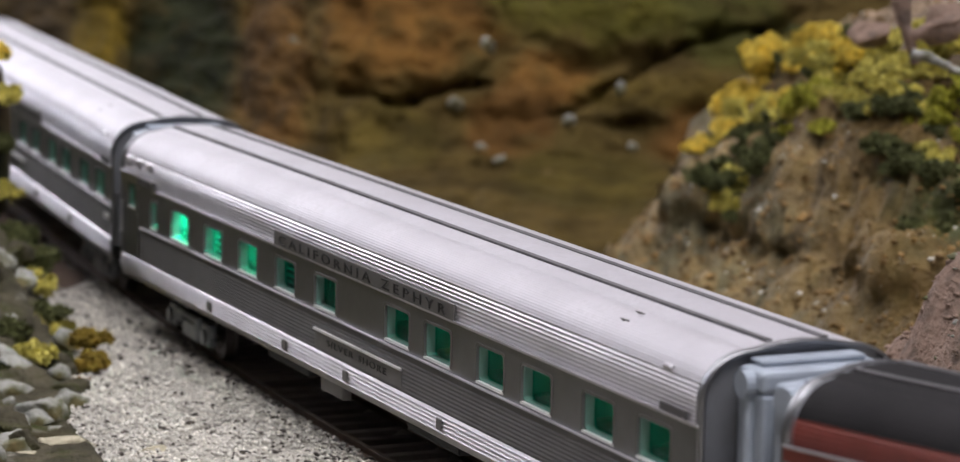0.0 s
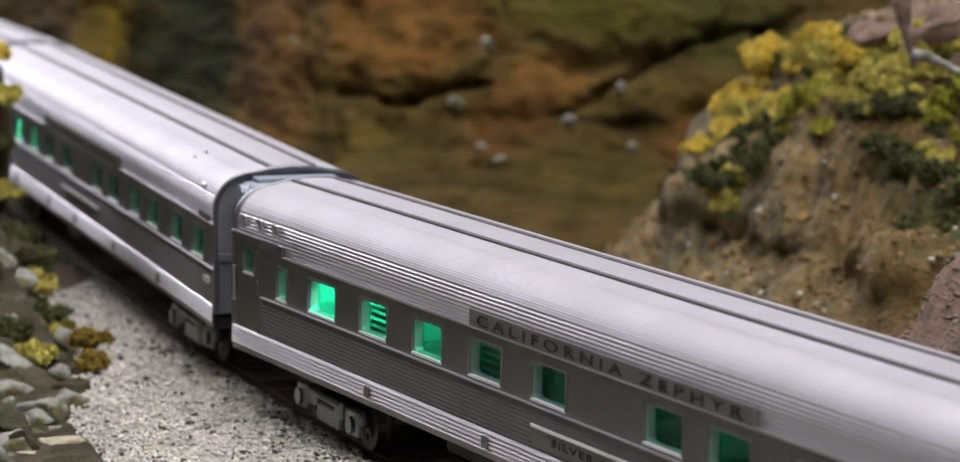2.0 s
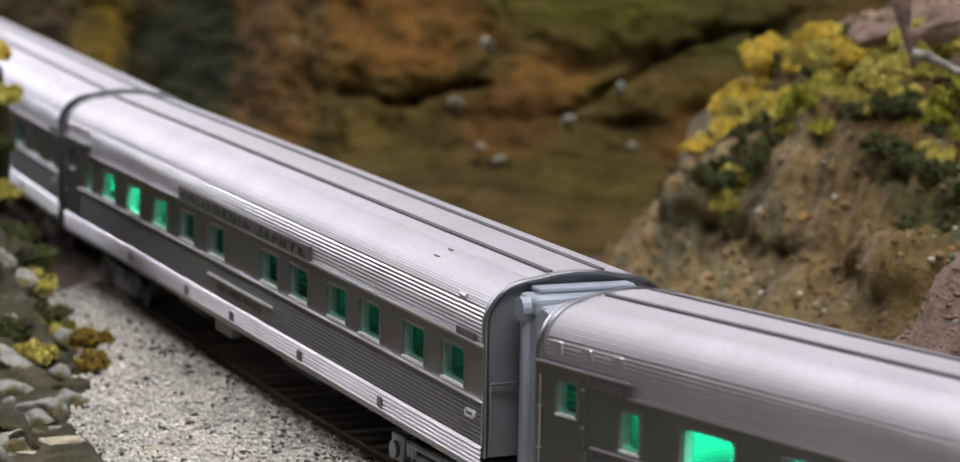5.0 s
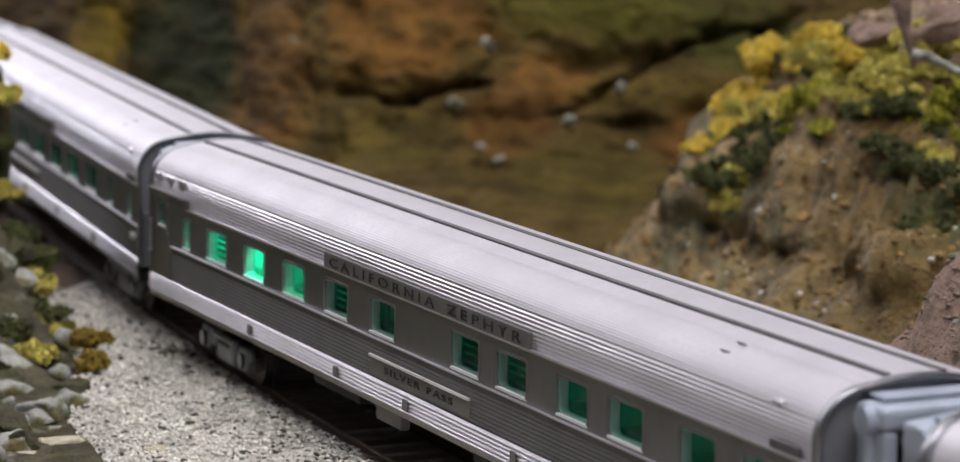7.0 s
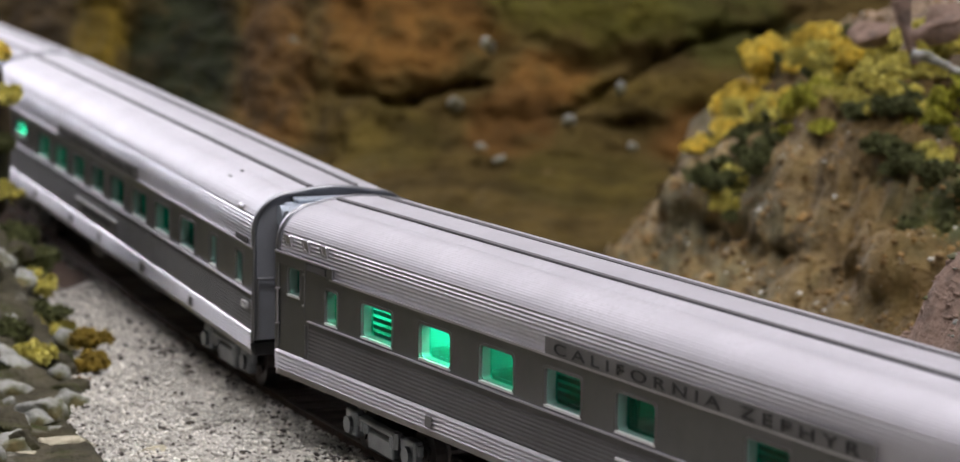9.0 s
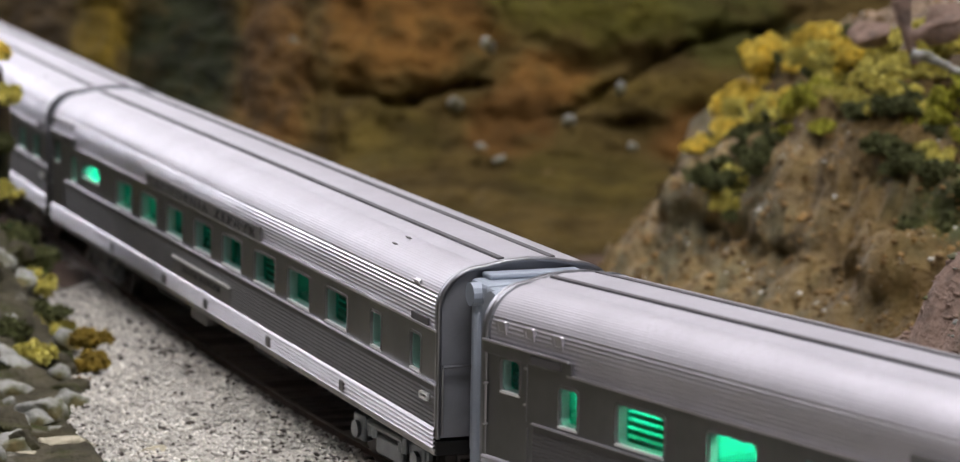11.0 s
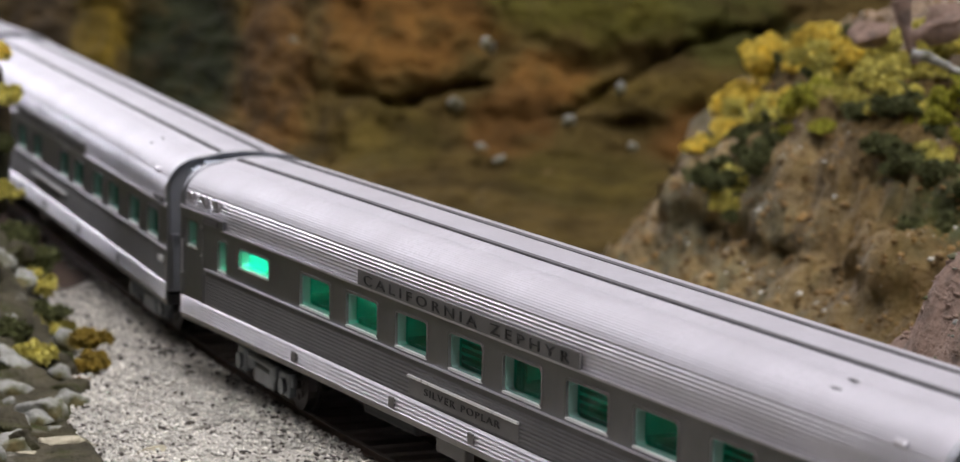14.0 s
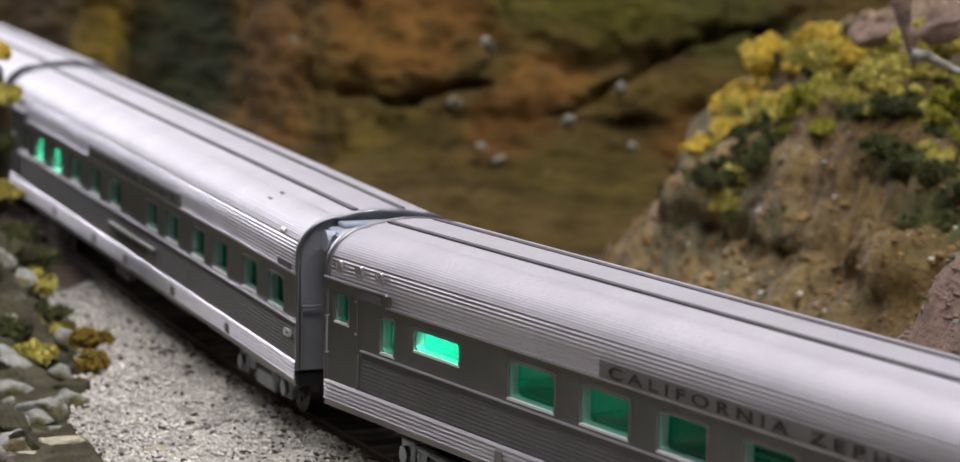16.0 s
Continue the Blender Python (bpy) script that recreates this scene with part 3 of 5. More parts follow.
def boulder(name, loc, radii, tilt, material, seed, label, category="rock", group="", cut=0.04, level=4, rough=0.13):
    """A weathered boulder: a lump with flat broken sides and a grained skin."""
    rng = random.Random(seed)
    bm = bmesh.new()
    bmesh.ops.create_icosphere(bm, subdivisions=level, radius=1.0)
    planes = []
    for _ in range(13):
        n = Vector((rng.gauss(0, 1), rng.gauss(0, 1), rng.gauss(0, 1))).normalized()
        planes.append((n, rng.uniform(0.45, 0.85)))
    for v in bm.verts:
        c = v.co.copy()
        for n, d in planes:
            e = c.dot(n) - d
            if e > 0:
                c -= n * e * (1 - cut)
        k = noise.fractal(c * 1.7 + Vector((seed * 3.1, 0, 0)), 0.8, 2.0, 5)
        v.co = c * (1 + rough * k)
        v.co *= 1 + rough * 0.5 * noise.fractal(c * 5.5 + Vector((0, 0, seed)), 0.6, 2.0, 4)
        v.co += v.co.normalized() * rough * 0.4 * abs(noise.noise(c * 6 + Vector((0, seed, 0))))
    for v in bm.verts:
        v.co = Vector((v.co.x * radii[0], v.co.y * radii[1], v.co.z * radii[2]))
    o = link(name, bm, material, smooth=True)
    o.matrix_basis = pose(*loc, 0, tilt, 0)
    return tagged(o, label, category, group)


HILL_STONES = [
    (0.1124, 0.7225, 0.0722, 0.0083, 0.0056, 0.0057, -15, "TAN"),
    (0.0972, 0.7471, 0.0667, 0.0078, 0.0048, 0.0041, -30, "TAN"),
]
SLOPE_STONES = [
    (-0.0976, 0.6468, -0.0012, 0.0049, 0.004, 0.0051, 10, "BROWN"),
    (-0.0942, 0.6666, 0.0005, 0.0047, 0.0036, 0.0042, -10, "GREY"),
    (-0.1104, 0.6925, 0.0034, 0.0072, 0.0055, 0.0065, 0, "GREY"),
    (-0.0877, 0.6414, -0.0056, 0.0035, 0.003, 0.004, 0, "BROWN"),
    (-0.1041, 0.6738, -0.0004, 0.0056, 0.0039, 0.0042, 0, "OLIVE"),
    (-0.101, 0.6918, -0.0016, 0.0058, 0.0039, 0.0041, 0, "OLIVE"),
    (-0.0863, 0.6512, -0.0035, 0.0041, 0.0027, 0.0027, 0, "GREY"),
    # two tall dark lumps at the left edge
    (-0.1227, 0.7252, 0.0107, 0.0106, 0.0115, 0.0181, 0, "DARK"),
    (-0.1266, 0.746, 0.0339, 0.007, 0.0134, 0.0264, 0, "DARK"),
]
TRACKSIDE_STONES = [
    (-0.1004, 0.6221, -0.0029, 0.0055, 0.0047, 0.0062, 0, "GREY"),
    (-0.091, 0.6311, 0.0003, 0.0034, 0.0024, 0.0026, 0, "GREY"),
    (-0.0934, 0.6294, -0.0045, 0.004, 0.0031, 0.0037, 5, "GREY"),
    (-0.081, 0.5768, -0.0026, 0.0072, 0.004, 0.0027, 8, "PALE"),
    (-0.0887, 0.5692, -0.0035, 0.0048, 0.0026, 0.0017, 0, "PALE"),
    (-0.0639, 0.573, -0.0033, 0.0036, 0.0023, 0.0022, 0, "PALE"),
    (-0.0904, 0.5963, -0.0025, 0.0045, 0.0029, 0.0027, 0, "GREY"),
]
ROCK_LABELS = {"TAN": (PINKGRAVEL, "pinkish tan weathered rock on the hillside"), "OCHRE": (OCHRE, "ochre brown boulder in the rock face"), "OLIVE": (OLIVE, "olive mossy boulder in the rock face"), "BROWN": (BROWNROCK, "brown weathered slab of the rock face"),
               "DARK": (DARKROCK, "tall dark rock at the left edge of the slope"), "PALE": (PALEROCK, "pale sandy flat rock in the gravel"), "GREY": (GREYROCK, "pale grey stone with dark moss stains")}
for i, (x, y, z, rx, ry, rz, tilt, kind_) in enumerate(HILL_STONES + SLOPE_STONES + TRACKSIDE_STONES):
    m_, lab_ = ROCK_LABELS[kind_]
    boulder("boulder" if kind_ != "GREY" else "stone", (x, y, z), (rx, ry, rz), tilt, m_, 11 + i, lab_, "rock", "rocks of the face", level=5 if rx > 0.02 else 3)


# ---- pale stones set in the face ----
for i, (fx, fw, r) in enumerate(((0.001, 0.203, 0.0044), (0.000, 0.160, 0.0022), (0.049, 0.163, 0.0018), (-0.064, 0.200, 0.0020), (0.006, 0.149, 0.0022), (-0.009, 0.178, 0.0028), (0.045, 0.185, 0.0026), (0.028, 0.172, 0.0026))):
    q = [float(c[0]) for c in face_point(fx, fw)]
    boulder("stone", (q[0], q[1] - 0.4 * r, q[2]), (r, r * 0.8, r * 1.05), 0, GREYROCK, 71 + i, "pale grey stone set in the rock face", "rock", "rocks of the face", level=3)


# ---- turf and shrubs ----
def shrub(name, loc, r, material, seed, label, squash=0.75, n=1500, flake=0.00085):
    """A clump of foam foliage: many small flakes gathered in uneven tufts."""
    rng = np.random.RandomState(seed)
    tufts = rng.normal(size=(30, 3))
    tufts /= np.linalg.norm(tufts, axis=1)[:, None]
    tufts *= r * rng.uniform(0.2, 1.25, (30, 1)) * np.array([1.25, 1.25, 0.95])
    tufts[:, 2] = np.abs(tufts[:, 2]) * squash
    tr = r * rng.uniform(0.12, 0.40, 30)
    k = rng.choice(30, n, p=tr ** 2 / np.sum(tr ** 2))
    d = rng.normal(size=(n, 3))
    d /= np.linalg.norm(d, axis=1)[:, None]
    c = tufts[k] + d * tr[k][:, None] * rng.uniform(0.45, 1.25, (n, 1))
    a = rng.normal(size=(n, 3)) * flake
    b = rng.normal(size=(n, 3)) * flake
    e = rng.normal(size=(n, 3)) * flake
    co = np.stack([c - a * 0.6, c + a * 0.6 + b * 0.3, c + b, c + e], 1).reshape(-1, 3)
    fs = np.array([[0, 1, 2], [0, 2, 3]])
    f = (fs[None] + (np.arange(n) * 4)[:, None, None]).reshape(-1, 3)
    me = bpy.data.meshes.new(name)
    me.from_pydata(co.tolist(), [], f.tolist())
    me.materials.append(material)
    o = new(name, me)
    o.location = loc
    return tagged(o, label, "shrub", "shrubs on the hillside")


# x, y, z, radius of each clump
YELLOW_CLUMPS = [
    (0.0705, 0.8, 0.0313, 0.0079),
    (0.0817, 0.8161, 0.0431, 0.0093),
    (0.0919, 0.7748, 0.0511, 0.0085),
    (0.077, 0.82, 0.0426, 0.0102),
    (0.0845, 0.82, 0.0487, 0.0098),
    (0.0913, 0.8063, 0.0519, 0.009),
    (0.0948, 0.7658, 0.0521, 0.0076),
    (0.0628, 0.8034, 0.0206, 0.0052),
    (0.0849, 0.7831, 0.046, 0.0078),
    (-0.1217, 0.74, 0.0587, 0.0034),
]
OLIVE_CLUMPS = [
    (0.1068, 0.6984, 0.0416, 0.0045),
    (0.067, 0.7643, 0.0229, 0.0053),
    (0.1012, 0.7236, 0.0476, 0.0054),
    (0.0937, 0.7417, 0.0469, 0.0055),
    (0.1091, 0.7621, 0.0606, 0.0076),
    (0.0996, 0.7869, 0.0573, 0.0074),
    (0.1149, 0.7377, 0.06, 0.0073),
    (0.0723, 0.7727, 0.0312, 0.0073),
    (0.1032, 0.7585, 0.057, 0.0094),
    (0.108, 0.7308, 0.0545, 0.0082),
    (0.0989, 0.7414, 0.0509, 0.0074),
    (0.0803, 0.7845, 0.0416, 0.0078),
    (0.0897, 0.7683, 0.0485, 0.0076),
    (-0.106, 0.69, 0.0086, 0.0043),
    (-0.1203, 0.735, 0.0485, 0.0036),
    (-0.12, 0.73, 0.0246, 0.0036),
    (-0.0971, 0.64, 0.0025, 0.0032),
    (-0.108, 0.67, 0.0035, 0.0042),
]
GREEN_CLUMPS = [
    (0.0851, 0.753, 0.0415, 0.0071),
    (0.1094, 0.714, 0.0504, 0.0057),
    (0.1138, 0.7144, 0.0534, 0.0071),
]
DARK_CLUMPS = [
    (0.0968, 0.7101, 0.0387, 0.0046),
    (0.1026, 0.6989, 0.0386, 0.0052),
    (0.1092, 0.69, 0.0395, 0.0051),
    (0.0638, 0.773, 0.02, 0.0058),
    (0.0717, 0.7559, 0.0274, 0.0067),
    (0.0769, 0.7818, 0.0378, 0.0068),
    (-0.1098, 0.7, 0.0113, 0.0061),
    (-0.115, 0.71, 0.0155, 0.0059),
    (-0.1204, 0.735, 0.0362, 0.0027),
]
OCHRE_CLUMPS = [
    (-0.087, 0.655, 0.0025, 0.0032),
    (-0.086, 0.648, -0.0014, 0.0029),
]
SHRUBS = [*((*c, "Y") for c in YELLOW_CLUMPS), *((*c, "O") for c in OLIVE_CLUMPS), *((*c, "G") for c in GREEN_CLUMPS), *((*c, "D") for c in DARK_CLUMPS), *((*c, "M") for c in OCHRE_CLUMPS)]
TURF = {"Y": (YELLOWTURF, "yellow foam-foliage shrub on the hillside"), "O": (OLIVETURF, "olive foam-foliage shrub on the rocks"), "G": (GREENTURF, "fresh green foam-foliage shrub on the hillside"), "M": (OCHRETURF, "ochre brown moss clump on the rocks"), "D": (DARKTURF, "dark green foam-foliage shrub on the rocks")}
for i, (x, y, z, r, kind_) in enumerate(SHRUBS):
    m_, lab_ = TURF[kind_]
    shrub("shrub", (x, y, on_hill(x, y) - 0.0012 if x > 0.05 else z), r * (0.78 if x > 0.05 else 1.0), m_, 100 + i, lab_, n=9000 if r > 0.005 else 4500, flake=0.00046)


def loose_tufts():
    """Small tufts between the big clumps, sitting on the hill."""
    rng = random.Random(9)
    big = [c for c in SHRUBS if c[0] > 0.05]
    for i in range(130):
        x, y, z, r, k = rng.choice(big)
        x, y = x + rng.gauss(0, 0.006), y + rng.gauss(0, 0.010)
        h = on_hill(x, y)
        if h < 0.012:
            continue
        k = rng.choice((k, k, "O", "D"))
        shrub("shrub", (x, y, h), rng.uniform(0.0018, 0.0040), TURF[k][0], 700 + i, TURF[k][1], n=1600, flake=0.00042)


loose_tufts()


# ---- dry roots on top of the hillside ----
def root(points, r0, r1, material, label):
    """A bent, tapering, knotty root."""
    bm = bmesh.new()
    prev = None
    n = 14
    for i in range(n + 1):
        u = i / n * (len(points) - 1)
        k = min(int(u), len(points) - 2)
        p = Vector(points[k]).lerp(Vector(points[k + 1]), u - k)
        p += Vector((0, noise.noise(p * 300) * 0.0012, noise.noise(p * 260 + Vector((5, 0, 0))) * 0.0014))
        r = (r0 + (r1 - r0) * i / n) * (1 + 0.35 * noise.noise(p * 500))
        d = (Vector(points[k + 1]) - Vector(points[k])).normalized()
        a = d.orthogonal().normalized()
        b = d.cross(a)
        row = [bm.verts.new(p + (a * math.cos(j * math.pi / 4) + b * math.sin(j * math.pi / 4)) * r) for j in range(8)]
        if prev:
            for j in range(8):
                bm.faces.new((prev[j], prev[(j + 1) % 8], row[(j + 1) % 8], row[j]))
        prev = row
    tagged(link("root", bm, material, smooth=True), label, "root", "roots on the hillside")


root([(0.0985, 0.7000, 0.0788), (0.0999, 0.7000, 0.0730), (0.1026, 0.7000, 0.0651)], 0.0022, 0.0009, PINKGRAVEL, "reddish brown dry root on the hillside")
root([(0.0999, 0.6900, 0.0677), (0.1059, 0.6900, 0.0667), (0.1147, 0.6900, 0.0631)], 0.0014, 0.0007, GREYROCK, "pale grey dry root on the hillside")
root([(0.1000, 0.7000, 0.0708), (0.1057, 0.7000, 0.0731), (0.1157, 0.7000, 0.0762)], 0.0016, 0.0008, PINKGRAVEL, "reddish brown dry root on the hillside")


# ---- broken rock and moss along the near slope ----
def slope_rocks():
    rng = random.Random(77)
    for i in range(64):
        s = rng.uniform(-0.10, 0.17)
        e = slope_edge(s) + rng.uniform(-0.003, 0.022) + max(0.0, s - 0.06) * 0.15
        p, th = on_track(s)
        rise = min(1.0, max(0.0, (0.10 - s) / 0.12))
        d = max(0.0, e - slope_edge(s))
        z = -0.004 + 0.075 * rise * rise * (3 - 2 * rise) * (1 - math.exp(-d / 0.030))
        r = rng.uniform(0.0022, 0.0064)
        m_, lab = rng.choice(((GREYROCK, "pale grey broken rock on the mossy slope"), (GREYROCK, "pale grey broken rock on the mossy slope"), (MOSSEARTH, "dark mossy rock on the slope")))
        boulder("rock", (p.x + math.sin(th) * e, p.y - math.cos(th) * e, z + r * 0.2), (r, r * rng.uniform(0.7, 1.1), r * rng.uniform(0.6, 1.0)), rng.uniform(-25, 25), m_, 300 + i, lab, "rock", "broken rocks on the slope", level=4)
    for i in range(40):
        s = rng.uniform(-0.22, 0.10)
        d = rng.uniform(0.0, 0.035)
        e = slope_edge(s) + d
        p, th = on_track(s)
        rise = min(1.0, max(0.0, (0.10 - s) / 0.12))
        z = -0.003 + 0.075 * rise * rise * (3 - 2 * rise) * (1 - math.exp(-d / 0.030))
        k = rng.choice("DDDODM" if s > -0.05 else "DDDO")
        r = rng.uniform(0.0022, 0.0046)
        shrub("shrub", (p.x + math.sin(th) * e, p.y - math.cos(th) * e, z), r, TURF[k][0], 500 + i, TURF[k][1], n=2400, flake=0.0005)


slope_rocks()


# ---- track ----
def build_track():
    track = tagged(new("railway_track"), "curved model railway track with rusty rails", "track")
    track.location.z = LIFT
    for side in (-1, 1):
        o = side * 0.00865
        prof = [(o - 0.0011, -0.0021), (o + 0.0011, -0.0021), (o + 0.0011, -0.0018), (o + 0.0003, -0.0015), (o + 0.0003, -0.0007), (o + 0.0005, -0.0005),
                (o + 0.0005, -0.00012), (o - 0.0005, -0.00012), (o - 0.0005, -0.0005), (o - 0.0003, -0.0007), (o - 0.0003, -0.0015), (o - 0.0011, -0.0018)]
        rail = part("rail", swept(prof, -1.7, 1.9, 0.01), RAIL, track, "brown rusty rail")
        part("railhead", swept([(o - 0.00042, -0.00012), (o + 0.00042, -0.00012), (o + 0.00042, 0.0), (o - 0.00042, 0.0)], -1.7, 1.9, 0.01), RAILTOP, rail, "worn shiny railhead")
    first = None
    far = bmesh.new()
    for n, s in enumerate(np.arange(-1.6, 1.8, 0.0072)):
        p, th = on_track(s)
        m = Matrix.Translation((p.x, p.y, -0.0021)) @ Matrix.Rotation(th + 0.03 * math.sin(n * 2.7), 4, "Z")
        if -0.9 < s < 0.75:
            if first is None:
                first = part("tie", box(-0.0013, 0.0013, -0.0150, 0.0150, -0.0022, 0.0, 0.0002), TIE, track)
                first.matrix_basis = m
            else:
                again("tie", first, track, m)
        else:
            bmesh.ops.create_cube(far, size=1.0, matrix=m @ Matrix.LocRotScale((0, 0, -0.0011), None, (0.0026, 0.030, 0.0022)))
    part("distant_ties", far, TIE, track)["kind"] = "stuff"


build_track()


# ---- the train ----
HW, EAVE, ROOFZ = 0.0170, 0.0352, 0.0475
SILL, WTOP, BELT, SKIRT, LIP = 0.0263, 0.0332, 0.0256, 0.0180, 0.0131


def roof_line(y):
    """Height of the roof's crown over its middle part."""
    return ROOFZ - 0.0011 * (y / 0.0088) ** 2


def fluted(path, pitch, depth, per=6):
    """Points along a (y, z) path, with rounded flutes standing out of it."""
    out = []
    seg = [math.dist(a, b) for a, b in zip(path, path[1:])]
    total = sum(seg)
    n = max(1, round(total / pitch)) * per
    for i in range(n + 1):
        d = total * i / n
        k = 0
        while k < len(seg) - 1 and d > seg[k]:
            d -= seg[k]
            k += 1
        a, b = path[k], path[k + 1]
        u = min(1.0, d / max(seg[k], 1e-9))
        ty, tz = (b[0] - a[0]) / max(seg[k], 1e-9), (b[1] - a[1]) / max(seg[k], 1e-9)
        h = depth * (0.5 - 0.5 * math.cos(2 * math.pi * i / per)) ** 0.7
        out.append((a[0] + (b[0] - a[0]) * u - tz * h, a[1] + (b[1] - a[1]) * u + ty * h))
    return out


def shoulder(side):
    """The roof's shoulder from the eave up to the seam, on the near (-1) or far (1) side."""
    pts = [(-HW, EAVE), (-HW, 0.0388)]
    for i in range(1, 13):
        a = radians(180 - 90 * i / 12)
        pts.append((-0.0088 + 0.0082 * math.cos(a), 0.0388 + 0.0076 * math.sin(a)))
    pts.append((-0.0084, roof_line(0.0084)))
    low = [q for q in pts if q[1] < 0.0421]
    up = [low[-1]] + [q for q in pts if q[1] >= 0.0421]
    lines = [fluted(up[::-1], 0.00052, 0.00003), fluted(low[::-1], 0.00070, 0.00017)]
    return lines if side < 0 else [[(-y, z) for y, z in line] for line in lines]


def crown():
    path = [(y, roof_line(y)) for y in np.linspace(0.0086, -0.0086, 15)]
    return [(float(y), float(z)) for y, z in fluted(path, 0.00052, 0.00003)]


def wall_grid(x0, x1, z0, z1, y0, y1, holes):
    """A wall with real openings (xa, xb, za, zb), from y0 to y1."""
    xs = sorted({x0, x1, *[h[0] for h in holes], *[h[1] for h in holes]})
    zs = sorted({z0, z1, *[h[2] for h in holes], *[h[3] for h in holes]})
    bm = bmesh.new()

    def solid(i, j):
        if not (0 <= i < len(xs) - 1 and 0 <= j < len(zs) - 1):
            return False
        cx, cz = (xs[i] + xs[i + 1]) / 2, (zs[j] + zs[j + 1]) / 2
        return not any(h[0] < cx < h[1] and h[2] < cz < h[3] for h in holes)

    def quad(*c):
        bm.faces.new([bm.verts.new(p) for p in c])

    for i in range(len(xs) - 1):
        for j in range(len(zs) - 1):
            if not solid(i, j):
                continue
            a, b, c, d = xs[i], xs[i + 1], zs[j], zs[j + 1]
            quad((a, y0, c), (b, y0, c), (b, y0, d), (a, y0, d))
            quad((a, y1, c), (a, y1, d), (b, y1, d), (b, y1, c))
            if not solid(i - 1, j):
                quad((a, y0, c), (a, y0, d), (a, y1, d), (a, y1, c))
            if not solid(i + 1, j):
                quad((b, y0, c), (b, y1, c), (b, y1, d), (b, y0, d))
            if not solid(i, j - 1):
                quad((a, y0, c), (a, y1, c), (b, y1, c), (b, y0, c))
            if not solid(i, j + 1):
                quad((a, y0, d), (b, y0, d), (b, y1, d), (a, y1, d))
    bmesh.ops.remove_doubles(bm, verts=bm.verts, dist=1e-6)
    return bm


SLEEPER = [(-0.1365, -0.1307, 0.0293, 0.0353), (-0.1205, -0.1150, SILL, WTOP), (-0.1056, -0.0930, SILL, WTOP), (-0.0832, -0.0712, SILL, WTOP), (-0.0614, -0.0493, SILL, WTOP),
           (-0.0395, -0.0275, SILL, WTOP), (-0.0174, -0.0053, SILL, WTOP), (0.0188, 0.0308, SILL, WTOP), (0.0373, 0.0495, SILL, WTOP), (0.0602, 0.0718, SILL, WTOP),
           (0.0783, 0.0904, SILL, WTOP), (0.1015, 0.1130, SILL, WTOP), (0.1206, 0.1320, SILL, WTOP)]
SECTION = [(-0.1380, -0.1320, 0.0293, 0.0353), (-0.1205, -0.1150, SILL, WTOP), (-0.1085, -0.0922, 0.0288, WTOP), (-0.0766, -0.0615, SILL, WTOP), (-0.0543, -0.0396, SILL, WTOP),
           (-0.0321, -0.0183, SILL, WTOP), (-0.0097, 0.0040, SILL, WTOP), (0.0114, 0.0260, SILL, WTOP), (0.0343, 0.0490, SILL, WTOP), (0.0567, 0.0711, SILL, WTOP),
           (0.0803, 0.0934, SILL, WTOP), (0.1062, 0.1124, SILL, WTOP), (0.1272, 0.1330, SILL, WTOP)]
SHAPES = {}


